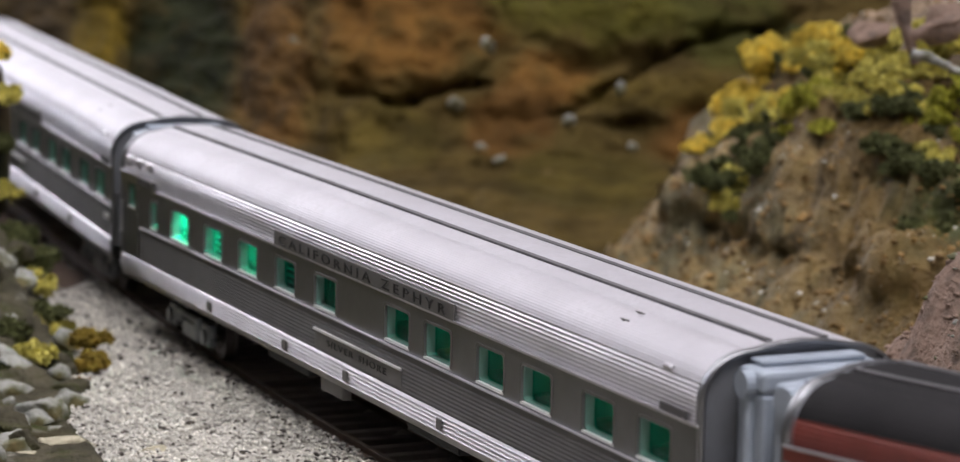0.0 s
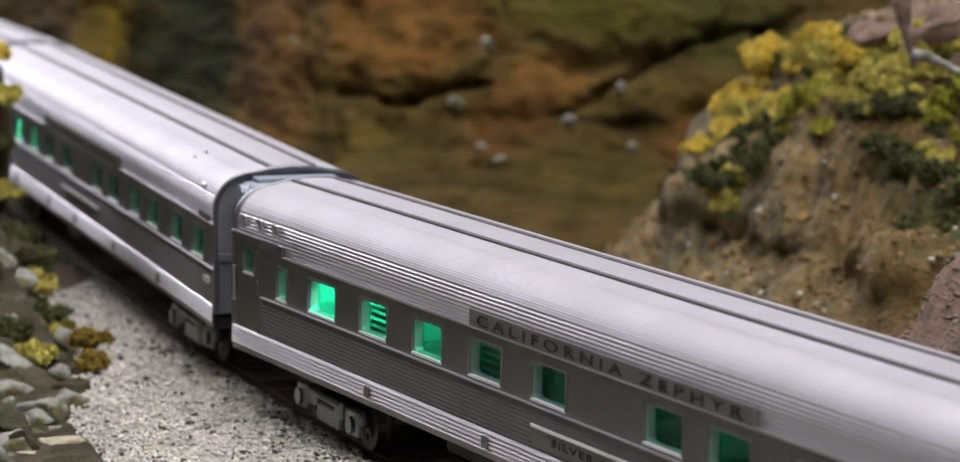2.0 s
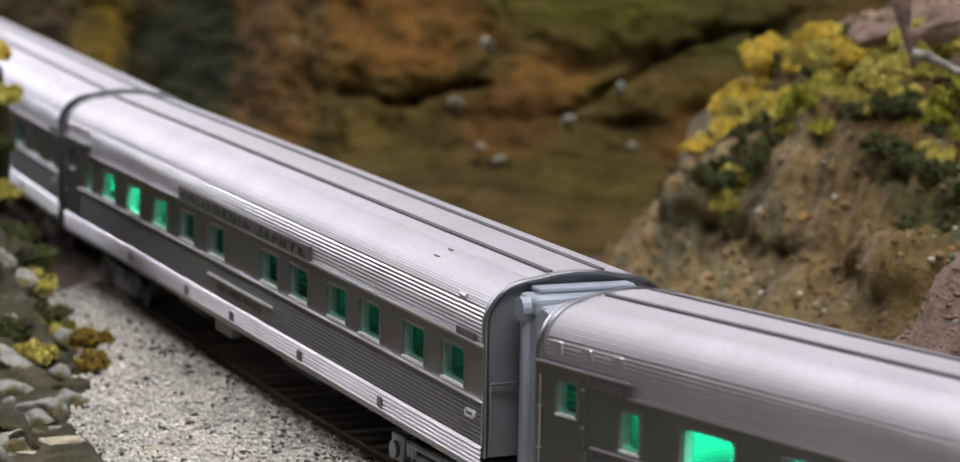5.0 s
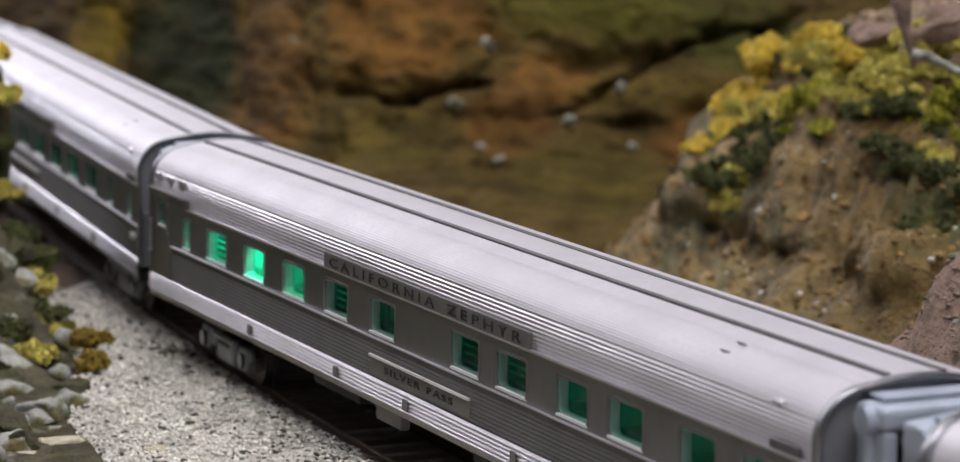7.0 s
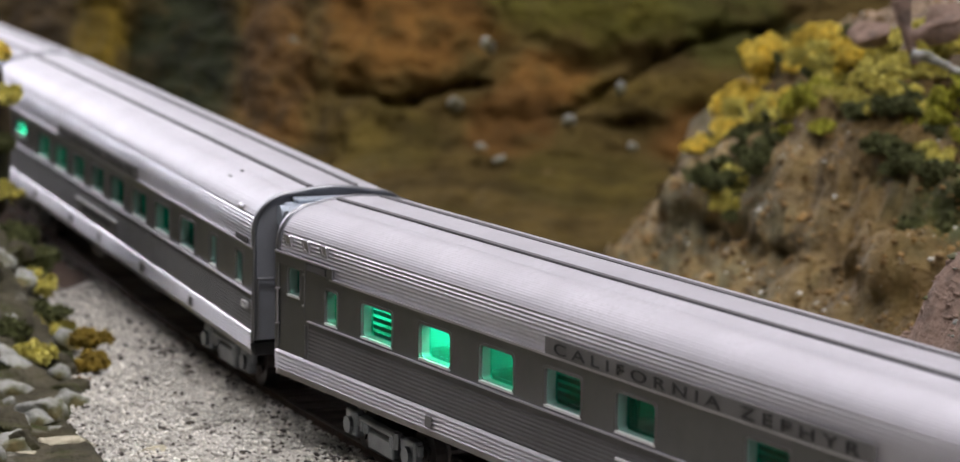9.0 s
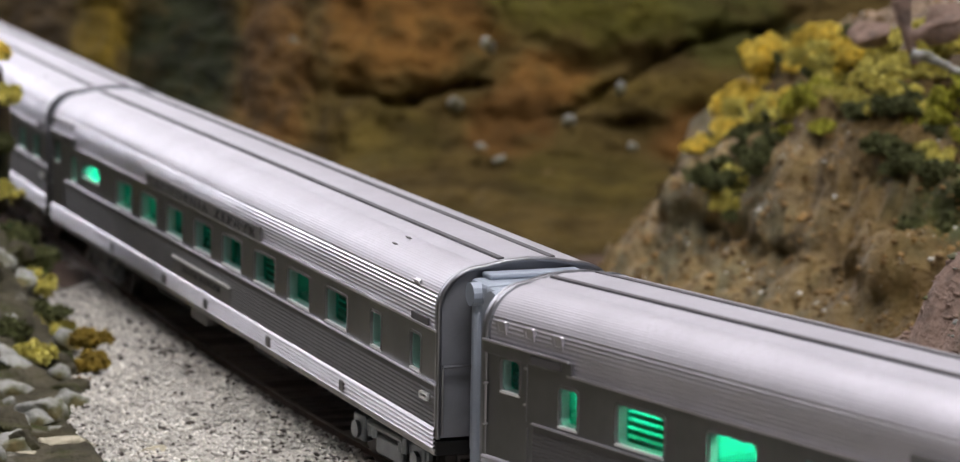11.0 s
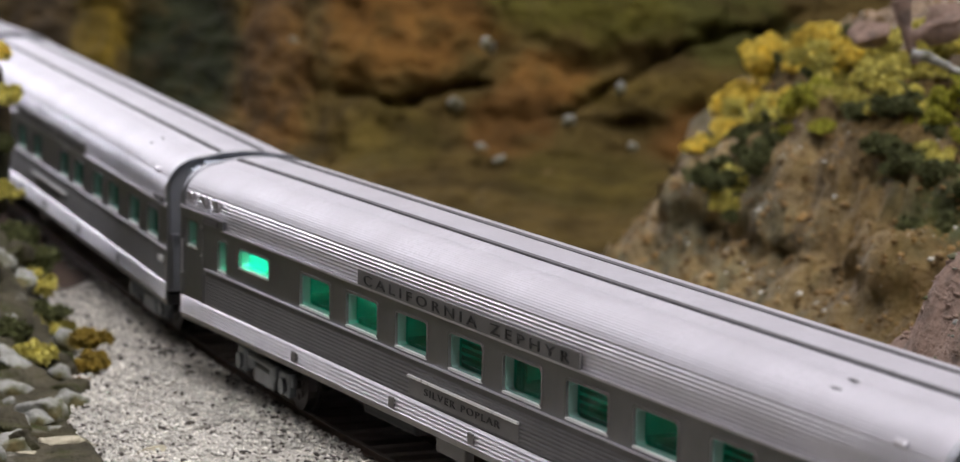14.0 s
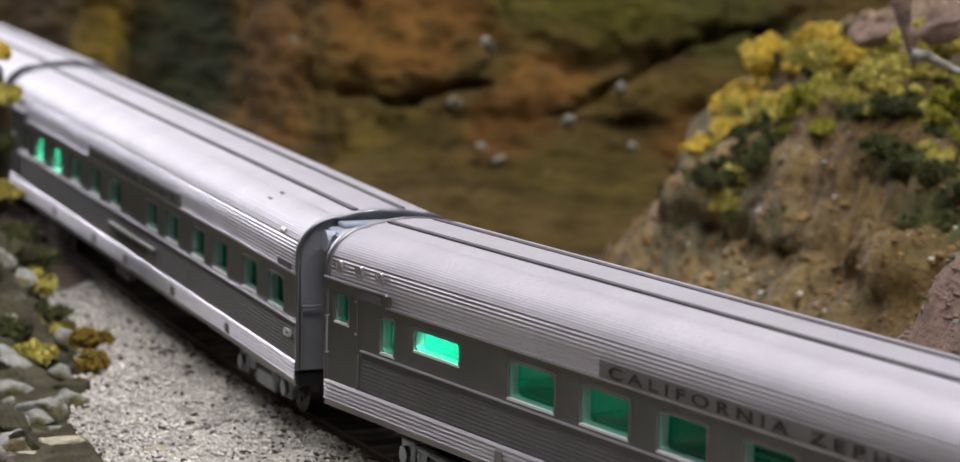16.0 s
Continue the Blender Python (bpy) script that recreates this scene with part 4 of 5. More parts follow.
def window(car, x0, x1, z0, z1, side, blind, curtain):
    """A window in its opening: frame with rounded corners, sill, green pane and what hangs behind it."""
    w, h = round(x1 - x0, 4), round(z1 - z0, 4)
    turn = 0 if side < 0 else 180
    m = pose((x0 + x1) / 2, side * HW, (z0 + z1) / 2, 0, 0, turn)
    key = ("window", w, h)
    if key not in SHAPES:
        r = 0.0009
        f = part("window", ring(rounded_rect(w + 0.0004, h + 0.0004, r + 0.0002), rounded_rect(w - 0.0005, h - 0.0005, r), -0.00012, 0.0009), PLATE, car)
        p = part("pane", box(-w / 2 + 0.0001, w / 2 - 0.0001, 0.0020, 0.0022, -h / 2 + 0.0001, h / 2 - 0.0001), GLASS, f, "green tinted glass")
        e = part("glass_edge", ring(rounded_rect(w + 0.0002, h + 0.0002, r), rounded_rect(w - 0.0009, h - 0.0009, r), 0.0004, 0.0024), REVEAL, f, "pale thick edge of the clear window")
        # near-white colour paints the light caught along the foot of the frame
        s = part("window_sill", box(-w / 2 + 0.0002, w / 2 - 0.0002, -0.0002, 0.0021, -h / 2 - 0.0001, -h / 2 + 0.0004, 0.0001), BRIGHT, f, "metal sill, near-white for the light on the frame foot")
        p.visible_shadow = False
        SHAPES[key] = (f, p, s, e)
        f.matrix_basis = m
        top = f
    else:
        f, p, s, e = SHAPES[key]
        top = again("window", f, car, m)
        q = again("pane", p, top, Matrix(), "green tinted glass")
        q.visible_shadow = False
        again("window_sill", s, top, Matrix(), "metal sill, near-white for the light on the frame foot")
        again("glass_edge", e, top, Matrix(), "pale thick edge of the clear window")
    if blind:
        k2 = ("blind", w, h)
        if k2 not in SHAPES:
            bm = bmesh.new()
            for i in range(5):
                z = h / 2 - 0.0004 - i * h / 5
                add_box(bm, -w / 2, w / 2, 0.0027, 0.0029, z - h / 9.5, z)
            SHAPES[k2] = part("blind", bm, BLIND, top, "half-open slatted window blind")
        else:
            again("blind", SHAPES[k2], top, Matrix(), "half-open slatted window blind")
    if curtain:
        k3 = ("curtain", w, h)
        if k3 not in SHAPES:
            pts = [(0.0028 + 0.0003 * math.sin(i * 1.9), 0) for i in range(9)]
            bm = bmesh.new()
            for i in range(8):
                xa = -w / 2 + 0.20 * w * i / 8
                add_box(bm, xa, xa + 0.22 * w / 8, pts[i][0], pts[i][0] + 0.0003, -h / 2, h / 2)
            SHAPES[k3] = part("curtain", bm, SEAT, top, "drawn-back green curtain")
        else:
            again("curtain", SHAPES[k3], top, Matrix(), "drawn-back green curtain")
    return top


def truck(car, x):
    """A four-wheel truck with cast side frames; its wheelsets turn."""
    if "truck" not in SHAPES:
        t = part("truck", box(-0.006, 0.006, -0.0125, 0.0125, 0.0048, 0.0080, 0.0005), UNDER, car, "grey four-wheel truck")
        bm = bmesh.new()
        add_box(bm, -0.0170, 0.0170, -0.0006, 0.0008, 0.0052, 0.0075, 0.0004)
        for cx in (-0.0140, 0.0140):
            add_box(bm, cx - 0.0026, cx + 0.0026, -0.0012, 0.0008, 0.0030, 0.0082, 0.0005)
            add_cyl(bm, pose(cx, -0.0014, 0.0052, 90, 0, 0), 0.0017, 0.0012, 12)
        add_box(bm, -0.0060, 0.0060, -0.0010, 0.0008, 0.0022, 0.0060, 0.0005)
        for cx in (-0.0080, -0.0062, 0.0062, 0.0080):
            add_cyl(bm, pose(cx, -0.0008, 0.0066, 0, 0, 0), 0.0009, 0.0030, 10)
        add_cyl(bm, pose(0.0, -0.0010, 0.0076, 0, 90, 0), 0.0008, 0.016, 10)
        a = part("side_frame", bm, TRUCKGREY, t, "silver-grey cast side frame")
        a.matrix_basis = pose(0, -0.0118, 0)
        b = again("side_frame", a, t, pose(0, 0.0118, 0, 0, 0, 180), "silver-grey cast side frame")
        wb = bmesh.new()
        add_cyl(wb, pose(0, 0, 0, 90, 0, 0), 0.0009, 0.0215, 10)
        for sy in (-1, 1):
            add_cyl(wb, pose(0, sy * 0.0085, 0, 90, 0, 0), 0.0052, 0.0022, 24)
            add_cyl(wb, pose(0, sy * 0.0072, 0, 90, 0, 0), 0.0058, 0.0006, 24)
            for k in range(6):
                add_box(wb, 0.0025 * math.cos(k * 1.047) - 0.0005, 0.0025 * math.cos(k * 1.047) + 0.0005, sy * 0.0096, sy * 0.0099, 0.0025 * math.sin(k * 1.047) - 0.0005, 0.0025 * math.sin(k * 1.047) + 0.0005)
        w = part("wheelset", wb, WHEELSTEEL, t, "steel wheel pair on its axle")
        SHAPES["truck"] = (t, a, w)
        ws = [w, again("wheelset", w, t, Matrix(), "steel wheel pair on its axle")]
    else:
        t0, a0, w0 = SHAPES["truck"]
        t = again("truck", t0, car, Matrix(), "grey four-wheel truck")
        again("side_frame", a0, t, pose(0, -0.0118, 0), "silver-grey cast side frame")
        again("side_frame", a0, t, pose(0, 0.0118, 0, 0, 0, 180), "silver-grey cast side frame")
        ws = [again("wheelset", w0, t, Matrix(), "steel wheel pair on its axle") for _ in range(2)]
    t.matrix_basis = pose(x, 0, 0)
    for w, wx in zip(ws, (-0.0140, 0.0140)):
        w.matrix_basis = pose(wx, 0, 0.0052)
    return t, ws


def shared(key, make):
    """A part whose mesh is made once: make(car) or a copy of it."""
    def put(car, name, m=None, label=""):
        if key not in SHAPES:
            SHAPES[key] = make(name, car)
            o = SHAPES[key]
            if label:
                o["label"] = label
        else:
            o = again(name, SHAPES[key], car, Matrix(), label)
        if m is not None:
            o.matrix_basis = m
        return o
    return put


def mirrored(pts):
    return [(-y, z) for y, z in pts]


def end_wall_bm():
    pts = [(-HW, LIP + 0.003)]
    pts += [(-HW, EAVE), (-HW, 0.0388)]
    for i in range(1, 13):
        a = radians(180 - 90 * i / 12)
        pts.append((-0.0088 + 0.0082 * math.cos(a), 0.0388 + 0.0076 * math.sin(a)))
    pts += [(y, roof_line(y)) for y in (-0.0055, -0.0028, 0.0, 0.0028, 0.0055)]
    pts += [(-y, z) for y, z in pts[14::-1]]
    bm = extrude_profile(pts, -0.0006, 0.0006, closed=True)
    return bm


def arch_rim_bm():
    """The raised rim round a car's end."""
    out, inn = [], []
    for k, (hw, dz) in enumerate(((HW + 0.0002, 0.0002), (HW - 0.0005, -0.0005))):
        pts = [(-hw, LIP + 0.003), (-hw, 0.0388)]
        for i in range(1, 13):
            a = radians(180 - 90 * i / 12)
            pts.append((-0.0088 + (hw - 0.0088) * math.cos(a), 0.0388 + (0.0076 + dz) * math.sin(a)))
        pts += [(y, roof_line(y) + dz) for y in (-0.0044, 0.0, 0.0044)]
        pts += [(-y, z) for y, z in pts[13::-1]]
        (out if k == 0 else inn).extend(pts)
    bm = bmesh.new()
    n = len(out)
    rows = [[bm.verts.new((x, y, z)) for y, z in o] for o, x in ((out, -0.0007), (out, 0.0007), (inn, 0.0007), (inn, -0.0007))]
    for k in range(4):
        p, q = rows[k], rows[(k + 1) % 4]
        for i in range(n - 1):
            bm.faces.new((p[i], p[i + 1], q[i + 1], q[i]))
    return bm


def diaphragm_roller_bm():
    """A round upright with the knob on its top."""
    bm = bmesh.new()
    add_cyl(bm, pose(0.0042, 0, 0.0270, 0, 0, 0), 0.0011, 0.0290, 12)
    add_cyl(bm, pose(0.0042, 0, 0.0424, 90, 0, 0), 0.0021, 0.0034, 14)
    return bm


PUT = dict(
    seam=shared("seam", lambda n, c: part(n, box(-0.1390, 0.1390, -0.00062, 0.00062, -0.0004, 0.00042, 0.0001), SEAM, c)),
    rim=shared("rim", lambda n, c: part(n, arch_rim_bm(), SILVER_SHADED, c, smooth=True)),
    end=shared("end", lambda n, c: part(n, end_wall_bm(), ENDPAINT, c)),
    diaphragm=shared("diaphragm", lambda n, c: part(n, box(0.0, 0.0078, -0.0112, 0.0112, 0.0412, 0.0446, 0.0009), GREYPLASTIC, c)),
    cap=shared("cap", lambda n, c: part(n, box(0.0, 0.0040, -0.0090, 0.0090, 0.0446, 0.0456, 0.0004), GREYPLASTIC, c)),
    post=shared("post", lambda n, c: part(n, box(0.0, 0.0078, -0.0012, 0.0012, 0.0135, 0.0412, 0.0007), GREYPLASTIC, c)),
    roller=shared("roller", lambda n, c: part(n, diaphragm_roller_bm(), GREYPLASTIC, c)),
    footplate=shared("footplate", lambda n, c: part(n, box(0.0, 0.0070, -0.0064, 0.0064, 0.0120, 0.0140, 0.0004), GREYPLASTIC, c)),
    door=shared("door", lambda n, c: part(n, box(-0.0032, 0.0032, -0.0004, 0.0004, 0.0140, 0.0380, 0.0003), UNDER, c)),
    bar=shared("bar", lambda n, c: part(n, add_cyl(add_cyl(add_cyl(bmesh.new(), pose(0, 0, 0, 90, 0, 0), 0.00032, 0.0070, 8), pose(0, -0.0034, -0.006, 0, 0, 0), 0.00026, 0.0120, 8), pose(0, 0.0034, 0, 0, 0, 0), 0.0005, 0.0008, 8), SILVER_SHADED, c)),
    vent=shared("vent", lambda n, c: part(n, add_box(ring(rounded_rect(0.0026, 0.0024, 0.0003), rounded_rect(0.0015, 0.0013, 0.0002), -0.00028, 0.0004), -0.0012, 0.0012, -0.0001, 0.0004, -0.0011, 0.0011), SILVER, c)),
    tag=shared("tag", lambda n, c: part(n, box(-0.0042, 0.0042, -0.0002, 0.0002, -0.0007, 0.0007, 0.0001), SEAM, c)),
    rain=shared("rain", lambda n, c: part(n, box(-0.0118, 0.0118, -0.0003, 0.0003, -0.0002, 0.0002, 0.0001), SILVER, c)),
    seam_post=shared("seam_post", lambda n, c: part(n, box(-0.00022, 0.00022, -0.0003, 0.0003, 0, 0.0078, 0.0001), SILVER_SHADED, c)),
    hatch=shared("hatch", lambda n, c: part(n, box(-0.0012, 0.0012, -0.0002, 0.0004, -0.0011, 0.0011, 0.0002), PLATE, c)),
    rivet=shared("rivet", lambda n, c: part(n, add_box(add_cyl(bmesh.new(), pose(0, 0, 0, 0, 90, 0), 0.00012, 0.0028, 8), -0.0006, 0.0006, -0.0002, 0.0002, -0.0002, 0.0001), PLATE, c)),
    loop=shared("loop", lambda n, c: part(n, ring(rounded_rect(0.0042, 0.0014, 0.0005), rounded_rect(0.0032, 0.0006, 0.0002), -0.0006, 0.0), BRIGHT, c)),
    hinge=shared("hinge", lambda n, c: part(n, box(-0.0003, 0.0003, -0.0003, 0.0003, -0.0002, 0.0002, 0.0001), SILVER, c)),
    handrail=shared("handrail", lambda n, c: part(n, add_cyl(add_cyl(add_cyl(bmesh.new(), pose(0, 0, 0, 0, 0, 0), 0.00018, 0.0070, 8), pose(0, 0, 0.0035, 90, 0, 0), 0.00018, 0.0010, 8), pose(0, 0, -0.0035, 90, 0, 0), 0.00018, 0.0010, 8), SILVER, c)),
    door_line=shared("door_line", lambda n, c: part(n, box(-0.00018, 0.00018, -0.00016, 0.00016, 0.0, EAVE - BELT, 0.00005), SILVER_SHADED, c)),
    tank=shared("tank", lambda n, c: part(n, box(-0.012, 0.012, -0.0120, 0.0120, -0.0012, 0.0035, 0.0008), UNDER, c)),
    locker=shared("locker", lambda n, c: part(n, box(-0.006, 0.006, -0.0010, 0.0010, -0.0008, 0.0035, 0.0004), PLATE, c)),
)


def passenger_car(label, windows, lit, blinds, curtains, board, name_text, body=SILVER, lower=SILVER_SHADED, roof=SILVER, silver=True):
    car = tagged(new("passenger_car"), label, "train car", "cars of the train")
    L = HALF
    # roof: fluted shoulders, crown, two dark raised strips painted as seam shade
    tagkey = "silver" if silver else "dark"
    top = ROOFMETAL if silver else roof
    for side in (-1, 1):
        if not silver:
            low_sh = [q for q in shoulder(side)[1] if q[1] < 0.0420]
            shared(("lower_shoulder", side), lambda n, c: part(n, extrude_profile([(y * 1.004, z) for y, z in low_sh], -L, L), body, c, smooth=True))(car, "upper_side", label="maroon painted upper side")
        shared(("shoulder", side, tagkey), lambda n, c: part(n, extrude_profile(shoulder(side)[1], -L, L), roof, c, smooth=True))(car, "roof_shoulder", label="fluted metal roof shoulder")
        shared(("slope", side, tagkey), lambda n, c: part(n, extrude_profile(shoulder(side)[0], -L, L), top, c, smooth=True))(car, "roof_slope", label="finely grained metal roof slope")
    shared(("crown", tagkey), lambda n, c: part(n, extrude_profile(crown(), -L, L), top, c, smooth=True))(car, "roof_crown", label="finely ribbed metal roof crown")
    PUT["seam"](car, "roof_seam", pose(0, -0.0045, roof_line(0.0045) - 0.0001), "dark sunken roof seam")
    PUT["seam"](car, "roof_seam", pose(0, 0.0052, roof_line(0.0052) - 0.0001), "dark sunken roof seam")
    shared("lining", lambda n, c: part(n, extrude_profile([(-0.0160, 0.0358), (-0.0150, 0.0395), (-0.0120, 0.0430), (-0.0080, 0.0450), (0.0080, 0.0450), (0.0120, 0.0430), (0.0150, 0.0395), (0.0160, 0.0358)], -L + 0.001, L - 0.001), LINER, c))(car, "ceiling_lining")
    # side walls with their openings
    for side in (-1, 1):
        y0, y1 = (-HW, -HW + 0.0008) if side < 0 else (HW, HW - 0.0008)
        holes = [w for w in windows]
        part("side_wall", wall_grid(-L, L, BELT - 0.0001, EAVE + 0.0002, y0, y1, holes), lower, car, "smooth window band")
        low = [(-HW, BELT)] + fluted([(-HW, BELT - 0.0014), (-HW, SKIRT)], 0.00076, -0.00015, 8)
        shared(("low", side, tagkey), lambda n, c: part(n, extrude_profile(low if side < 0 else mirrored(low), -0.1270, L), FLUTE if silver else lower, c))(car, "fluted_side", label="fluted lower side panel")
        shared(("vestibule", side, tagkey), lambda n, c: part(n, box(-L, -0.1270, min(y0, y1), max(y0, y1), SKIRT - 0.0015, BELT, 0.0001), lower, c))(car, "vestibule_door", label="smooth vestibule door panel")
        shared(("door_head", side, tagkey), lambda n, c: part(n, box(-L, -0.1165, side * (HW + 0.0002) - 0.0003, side * (HW + 0.0002) + 0.0003, EAVE + 0.0002, 0.0374, 0.0001), lower, c))(car, "door_head", label="smooth panel over the vestibule door")
        sk = [(-HW - 0.0001, SKIRT)]
        for i in range(5):
            z = SKIRT - 0.00078 * i
            sk += [(-HW - 0.0001, z), (-HW - 0.0004, z - 0.0002), (-HW - 0.0006, z - 0.0005), (-HW - 0.0006, z - 0.00066), (-HW - 0.0001, z - 0.00074)]
        sk += [(-HW - 0.0003, LIP), (-HW + 0.0002, LIP)]
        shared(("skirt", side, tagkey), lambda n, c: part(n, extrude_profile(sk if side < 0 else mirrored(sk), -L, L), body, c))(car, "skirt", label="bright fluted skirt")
        shared(("belt", side, tagkey), lambda n, c: part(n, box(-0.1270, L, side * (HW + 0.0002) - 0.0004, side * (HW + 0.0002) + 0.0004, BELT - 0.0001, BELT + 0.0002, 0.0001), SILVER if silver else lower, c))(car, "belt_rail", label="bright belt rail under the windows")
        shared(("drip", side, tagkey), lambda n, c: part(n, box(-0.1180, L, side * (HW + 0.0001) - 0.0003, side * (HW + 0.0001) + 0.0003, EAVE - 0.0002, EAVE + 0.0003, 0.0001), body if silver else lower, c))(car, "drip_rail", label="thin drip rail over the windows")
        for k, w in enumerate(windows):
            window(car, *w, side, k in blinds, k in curtains)
        for x in (-0.078, -0.032, 0.001, 0.046, 0.092):
            PUT["hatch"](car, "skirt_hatch", pose(x, side * (HW + 0.0006), 0.0158, 0, 0, 0), "small skirt hatch")
        for x in (-0.1285,):
            PUT["seam_post"](car, "door_post", pose(x, side * HW, SKIRT - 0.0012))
        for hz in (0.0284, 0.0345):
            PUT["hinge"](car, "door_hinge", pose(-0.1292, side * (HW + 0.0001), hz), "small bright door hinge")
        PUT["handrail"](car, "door_handrail", pose(-0.1396, side * (HW + 0.0006), 0.0268), "thin bright handrail beside the door")
        PUT["door_line"](car, "door_edge", pose(-0.1290, side * HW, BELT))
        PUT["loop"](car, "grab_loop", pose(0.1355, side * HW - (0 if side < 0 else -0.0006), 0.0228), "bright grab loop")
    # ends
    for e in (-1, 1):
        PUT["end"](car, "end_wall", pose(e * (L - 0.0008), 0, 0))
        PUT["rim"](car, "end_rim", pose(e * L, 0, 0), "raised rim round the car end")
        half = 0 if e > 0 else 180
        PUT["diaphragm"](car, "diaphragm", pose(e * (L + 0.0002), 0, 0, 0, 0, half), "pale grey-blue end diaphragm")
        PUT["cap"](car, "diaphragm_cap", pose(e * (L + 0.0002), 0, 0, 0, 0, half))
        PUT["footplate"](car, "footplate", pose(e * (L + 0.0002), 0, 0, 0, 0, half))
        for sy in (-1, 1):
            PUT["post"](car, "diaphragm_post", pose(e * (L + 0.0002), sy * 0.0098, 0, 0, 0, half))
            PUT["roller"](car, "diaphragm_roller", pose(e * (L + 0.0002), sy * 0.0111, 0, 0, 0, half))
        PUT["door"](car, "end_door", pose(e * L, 0, 0, 0, 0, 90))
        PUT["bar"](car, "grab_bar", pose(e * (L + 0.0010), -0.0128, 0.0290), "bright grab bar")
    # roof fittings
    for x in (-0.1362, -0.1285, -0.1208) if silver else ():
        PUT["vent"](car, "roof_vent", pose(x, -0.01695, 0.0402, 12, 0, 0), "small square roof vent")
    if silver:
        PUT["vent"](car, "roof_vent", pose(0.1290, -0.01600, 0.0415, 26, 0, 0), "small square roof vent")
    PUT["rain"](car, "rain_gutter", pose(-0.1290, -HW - 0.0005, 0.0376, 0, 0, 0), "short gutter over the door")
    PUT["rivet"](car, "roof_cleat", pose(0.1085, -0.0105, 0.04665), "small roof cleat")
    PUT["rivet"](car, "roof_cleat", pose(0.1075, -0.0128, 0.0455), "small roof cleat")
    if silver:
        PUT["tag"](car, "number_plate", pose(0.1325, -HW - 0.0001, 0.0362), "dark number plate under the eave")
    if silver:
        PUT["tag"](car, "number_plate", pose(-0.1232, -HW - 0.0005, 0.0364), "dark number plate over the window")
    if board:
        b0, b1 = board
        part("letterboard", box(b0, b1, -HW - 0.0004, -HW + 0.0002, 0.0354, 0.0384, 0.0001), PLATE, car, "dark grey name board over the windows")
        lettering("board_lettering", "CALIFORNIA ZEPHYR", (b1 - b0) * 0.93, 0.0019, b0 + (b1 - b0) * 0.035, -HW - 0.0004, 0.0359, INK, car, "black spaced capital letters")
        n0 = b0 + 0.0225
        part("name_plate", box(n0, n0 + 0.044, -HW - 0.0002, -HW + 0.0002, 0.0186, 0.0219, 0.0001), PLATE, car, "grey car name plate")
        part("plate_rail", box(n0, n0 + 0.044, -HW - 0.0006, -HW, 0.0219, 0.0224, 0.0001), BRIGHT, car, "bright rail over the name plate")
        lettering("plate_lettering", name_text, 0.030, 0.0013, n0 + 0.007, -HW - 0.0002, 0.0197, INK, car, "small black capital letters", 1.25)
    # inside
    part("floor", box(-L + 0.002, L - 0.002, -0.0160, 0.0160, 0.0125, 0.0150), UNDER, car)
    shared("inside_wall", lambda n, c: part(n, box(-L + 0.002, L - 0.002, 0.0030, 0.0036, 0.0150, 0.0450), LINER, c))(car, "corridor_wall", label="pale corridor wall")
    xs = sorted({-0.1255, 0.1350} | {round((a[1] + b[0]) / 2, 4) for a, b in zip(windows[1:], windows[2:])})
    for x in xs:
        shared("partition", lambda n, c: part(n, box(-0.0003, 0.0003, -0.0150, 0.0028, 0.0150, 0.0395), LINER, c))(car, "partition", pose(x, 0, 0))
    for k, (xa, xb, strength) in enumerate(lit):
        m_ = LEDS[strength]
        part("interior_lamp", box(xa, xb, -0.0105, -0.0075, 0.0405, 0.0412, 0.0001), m_, car, "glowing interior lamp")
    for a, b in zip(xs, xs[1:]):
        shared(("berth", round(b - a, 3)), lambda n, c: part(n, add_box(box(-(b - a) / 2 + 0.001, (b - a) / 2 - 0.001, -0.0140, -0.0020, 0.0150, 0.0215, 0.001), -(b - a) / 2 + 0.001, -(b - a) / 2 + 0.004, -0.0140, -0.0020, 0.0210, 0.0275, 0.001), SEAT, c))(car, "berth_seat", pose((a + b) / 2, 0, 0), "green upholstered seat")
    # underneath
    PUT["tank"](car, "underfloor_box", pose(-0.045, 0, 0.0095), "black equipment box")
    PUT["tank"](car, "underfloor_box", pose(0.030, 0, 0.0095), "black equipment box")
    PUT["locker"](car, "underfloor_locker", pose(-0.012, -0.0142, 0.0100), "grey underfloor locker")
    trucks = [truck(car, x) for x in (TRUCK, -TRUCK)]
    return car, trucks


LEDS = {"high": LED, "mid": glow("interior_led_soft", (0.55, 1.0, 0.75), 14.0), "soft": glow("interior_led_mild", (0.55, 1.0, 0.80), 4.0), "low": glow("interior_led_dim", (0.55, 1.0, 0.80), 1.4)}


def lamps(windows, levels):
    """Lamps over the compartments named in levels: index, strength."""
    return [(windows[i][0], windows[i][1], lv) for i, lv in levels]


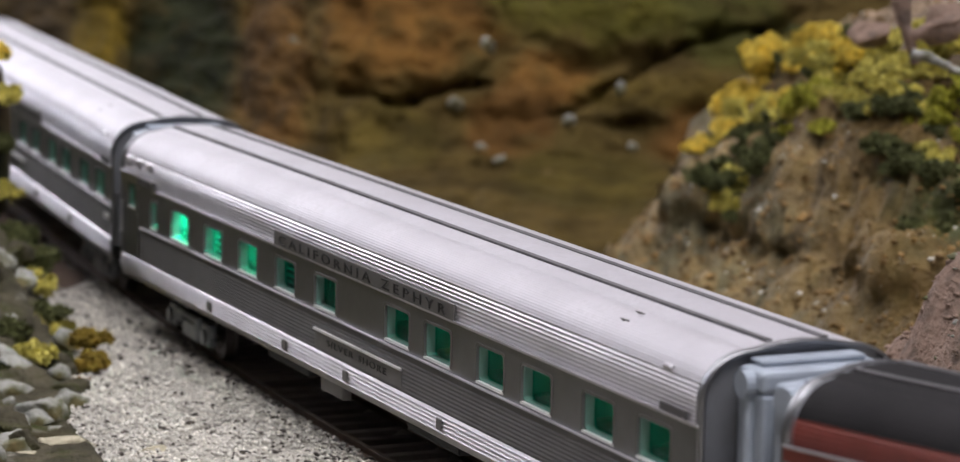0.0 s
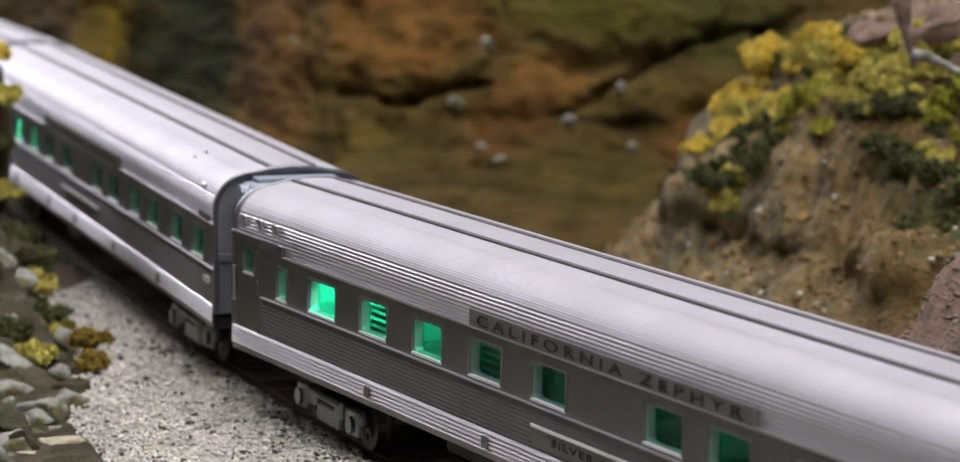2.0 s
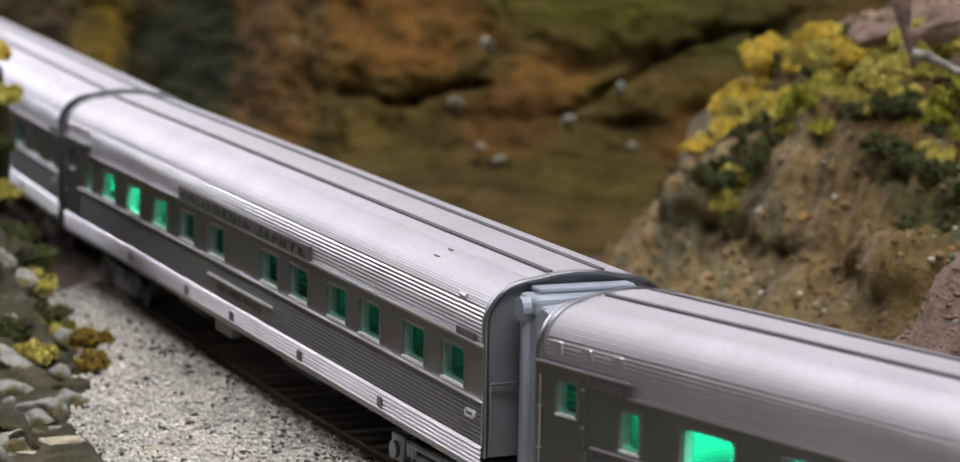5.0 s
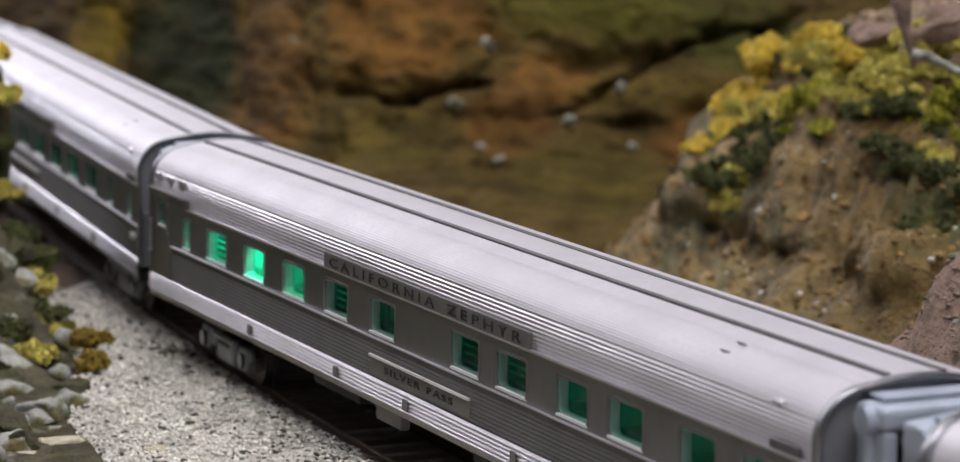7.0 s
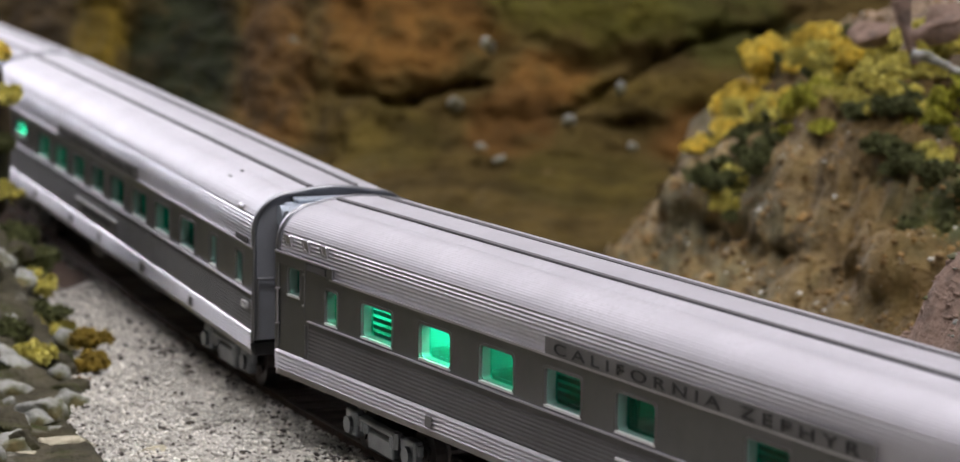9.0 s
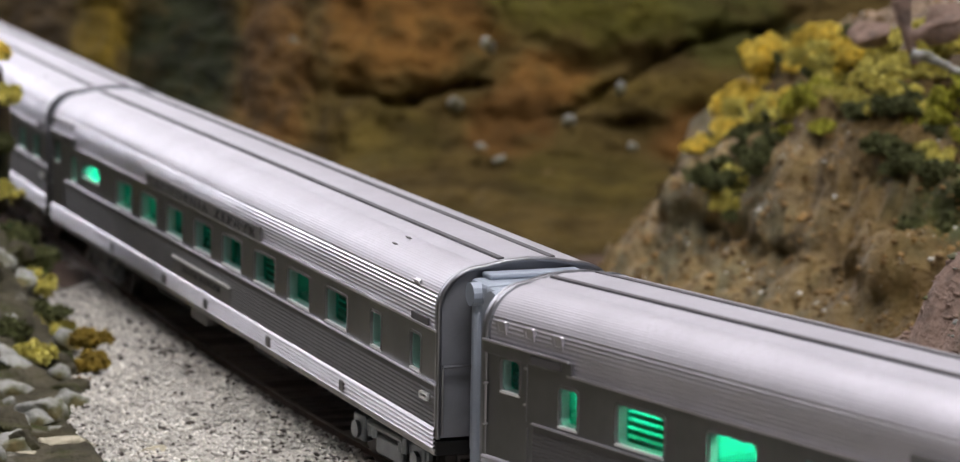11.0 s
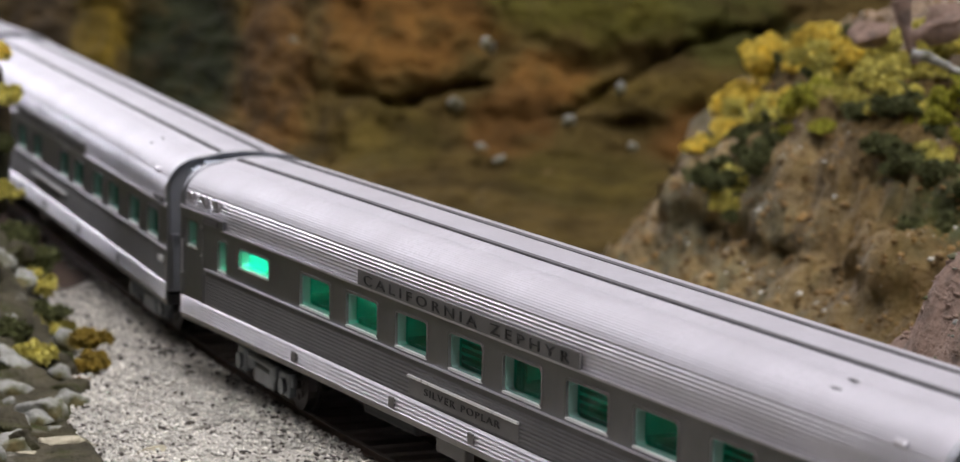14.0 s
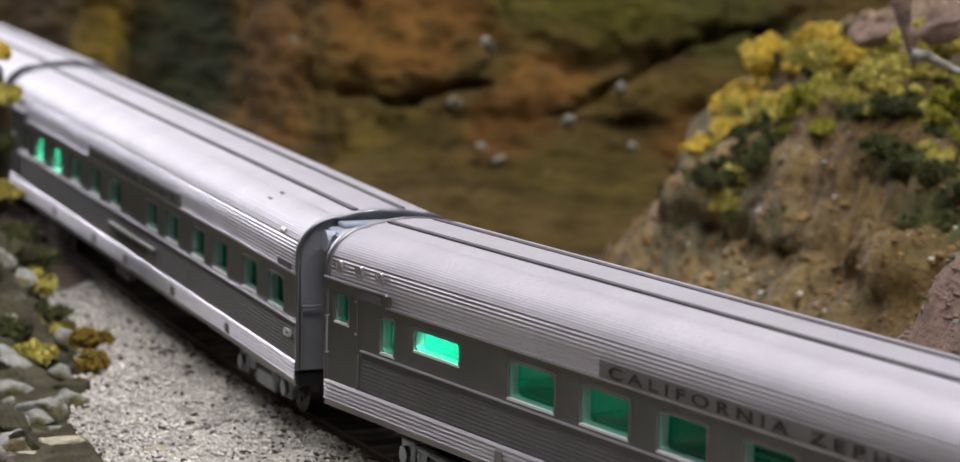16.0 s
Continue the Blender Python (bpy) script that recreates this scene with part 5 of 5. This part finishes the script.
ALL_LOW = [(k, "low") for k in range(5, 13)]
CARS = [
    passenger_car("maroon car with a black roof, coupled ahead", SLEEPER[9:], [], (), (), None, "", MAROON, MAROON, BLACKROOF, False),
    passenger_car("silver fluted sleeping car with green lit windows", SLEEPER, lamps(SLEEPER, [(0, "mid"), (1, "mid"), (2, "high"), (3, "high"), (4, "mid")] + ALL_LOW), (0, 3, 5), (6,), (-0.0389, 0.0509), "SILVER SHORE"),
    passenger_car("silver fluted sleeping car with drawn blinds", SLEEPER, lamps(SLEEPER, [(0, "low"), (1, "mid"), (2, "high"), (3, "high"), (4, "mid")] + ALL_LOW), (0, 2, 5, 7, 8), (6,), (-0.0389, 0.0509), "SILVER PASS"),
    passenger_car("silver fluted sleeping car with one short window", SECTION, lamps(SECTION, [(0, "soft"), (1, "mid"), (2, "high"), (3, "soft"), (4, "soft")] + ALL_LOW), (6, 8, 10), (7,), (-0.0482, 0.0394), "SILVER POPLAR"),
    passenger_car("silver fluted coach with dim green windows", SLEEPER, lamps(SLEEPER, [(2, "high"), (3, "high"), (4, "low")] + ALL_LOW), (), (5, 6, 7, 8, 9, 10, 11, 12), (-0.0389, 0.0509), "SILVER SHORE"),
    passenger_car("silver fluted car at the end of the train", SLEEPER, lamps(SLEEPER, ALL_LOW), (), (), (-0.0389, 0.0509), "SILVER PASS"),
]
part("emblem", ring(rounded_rect(0.0125, 0.0075, 0.0022), rounded_rect(0.0105, 0.0055, 0.0014), -0.0003, 0.0002), PINK, CARS[0][0], "pale pink rounded emblem outline").matrix_basis = pose(-0.1225, -HW, 0.0285)
RIDE = (0.0, 0.0, 0.0, -0.0006, -0.0016, -0.0016)
DRIFT_T = (0.0, 1.5, 3.0, 4.2, 6.5, 9.0, 12.0, 16.0)
DRIFT = (0.0003, 0.0005, -0.0013, -0.0009, 0.0014, -0.0007, 0.0016, -0.0009)


def train_at(t):
    """How far the first silver car's middle has come along the track."""
    d = sum(np.interp(t + k * 0.3, DRIFT_T, DRIFT) for k in (-2, -1, 0, 1, 2)) / 5
    return S0 + V * t + float(d)


def car_pose(n, t):
    s = train_at(t) - (n - 1) * PITCH
    a, ta = on_track(s + TRUCK)
    b, tb = on_track(s - TRUCK)
    u = (a - b).normalized()
    yaw = math.atan2(u.y, u.x)
    m = Matrix.Translation(((a + b) / 2) + Vector((0, 0, RIDE[n]))) @ Matrix.Rotation(yaw, 4, "Z")
    return m, ta - yaw, tb - yaw, s


def motions():
    times = [round(k * 0.25, 3) for k in range(65)]
    fine = [round(k * 0.1, 3) for k in range(161)]
    for n, (car, trucks) in enumerate(CARS):
        walk(car, [(t, car_pose(n, t)[0]) for t in times])
        for k, (tr, wheels) in enumerate(trucks):
            x = TRUCK if k == 0 else -TRUCK
            walk(tr, [(t, Matrix.Translation((x, 0, LIFT - RIDE[n])) @ Matrix.Rotation(car_pose(n, t)[1 + k], 4, "Z")) for t in times[::4]])
            if 1 <= n <= 4:
                for w, wx in zip(wheels, (-0.0140, 0.0140)):
                    walk(w, [(t, Matrix.Translation((wx, 0, 0.0052)) @ Matrix.Rotation(train_at(t) / 0.0052, 4, "Y")) for t in fine])


motions()
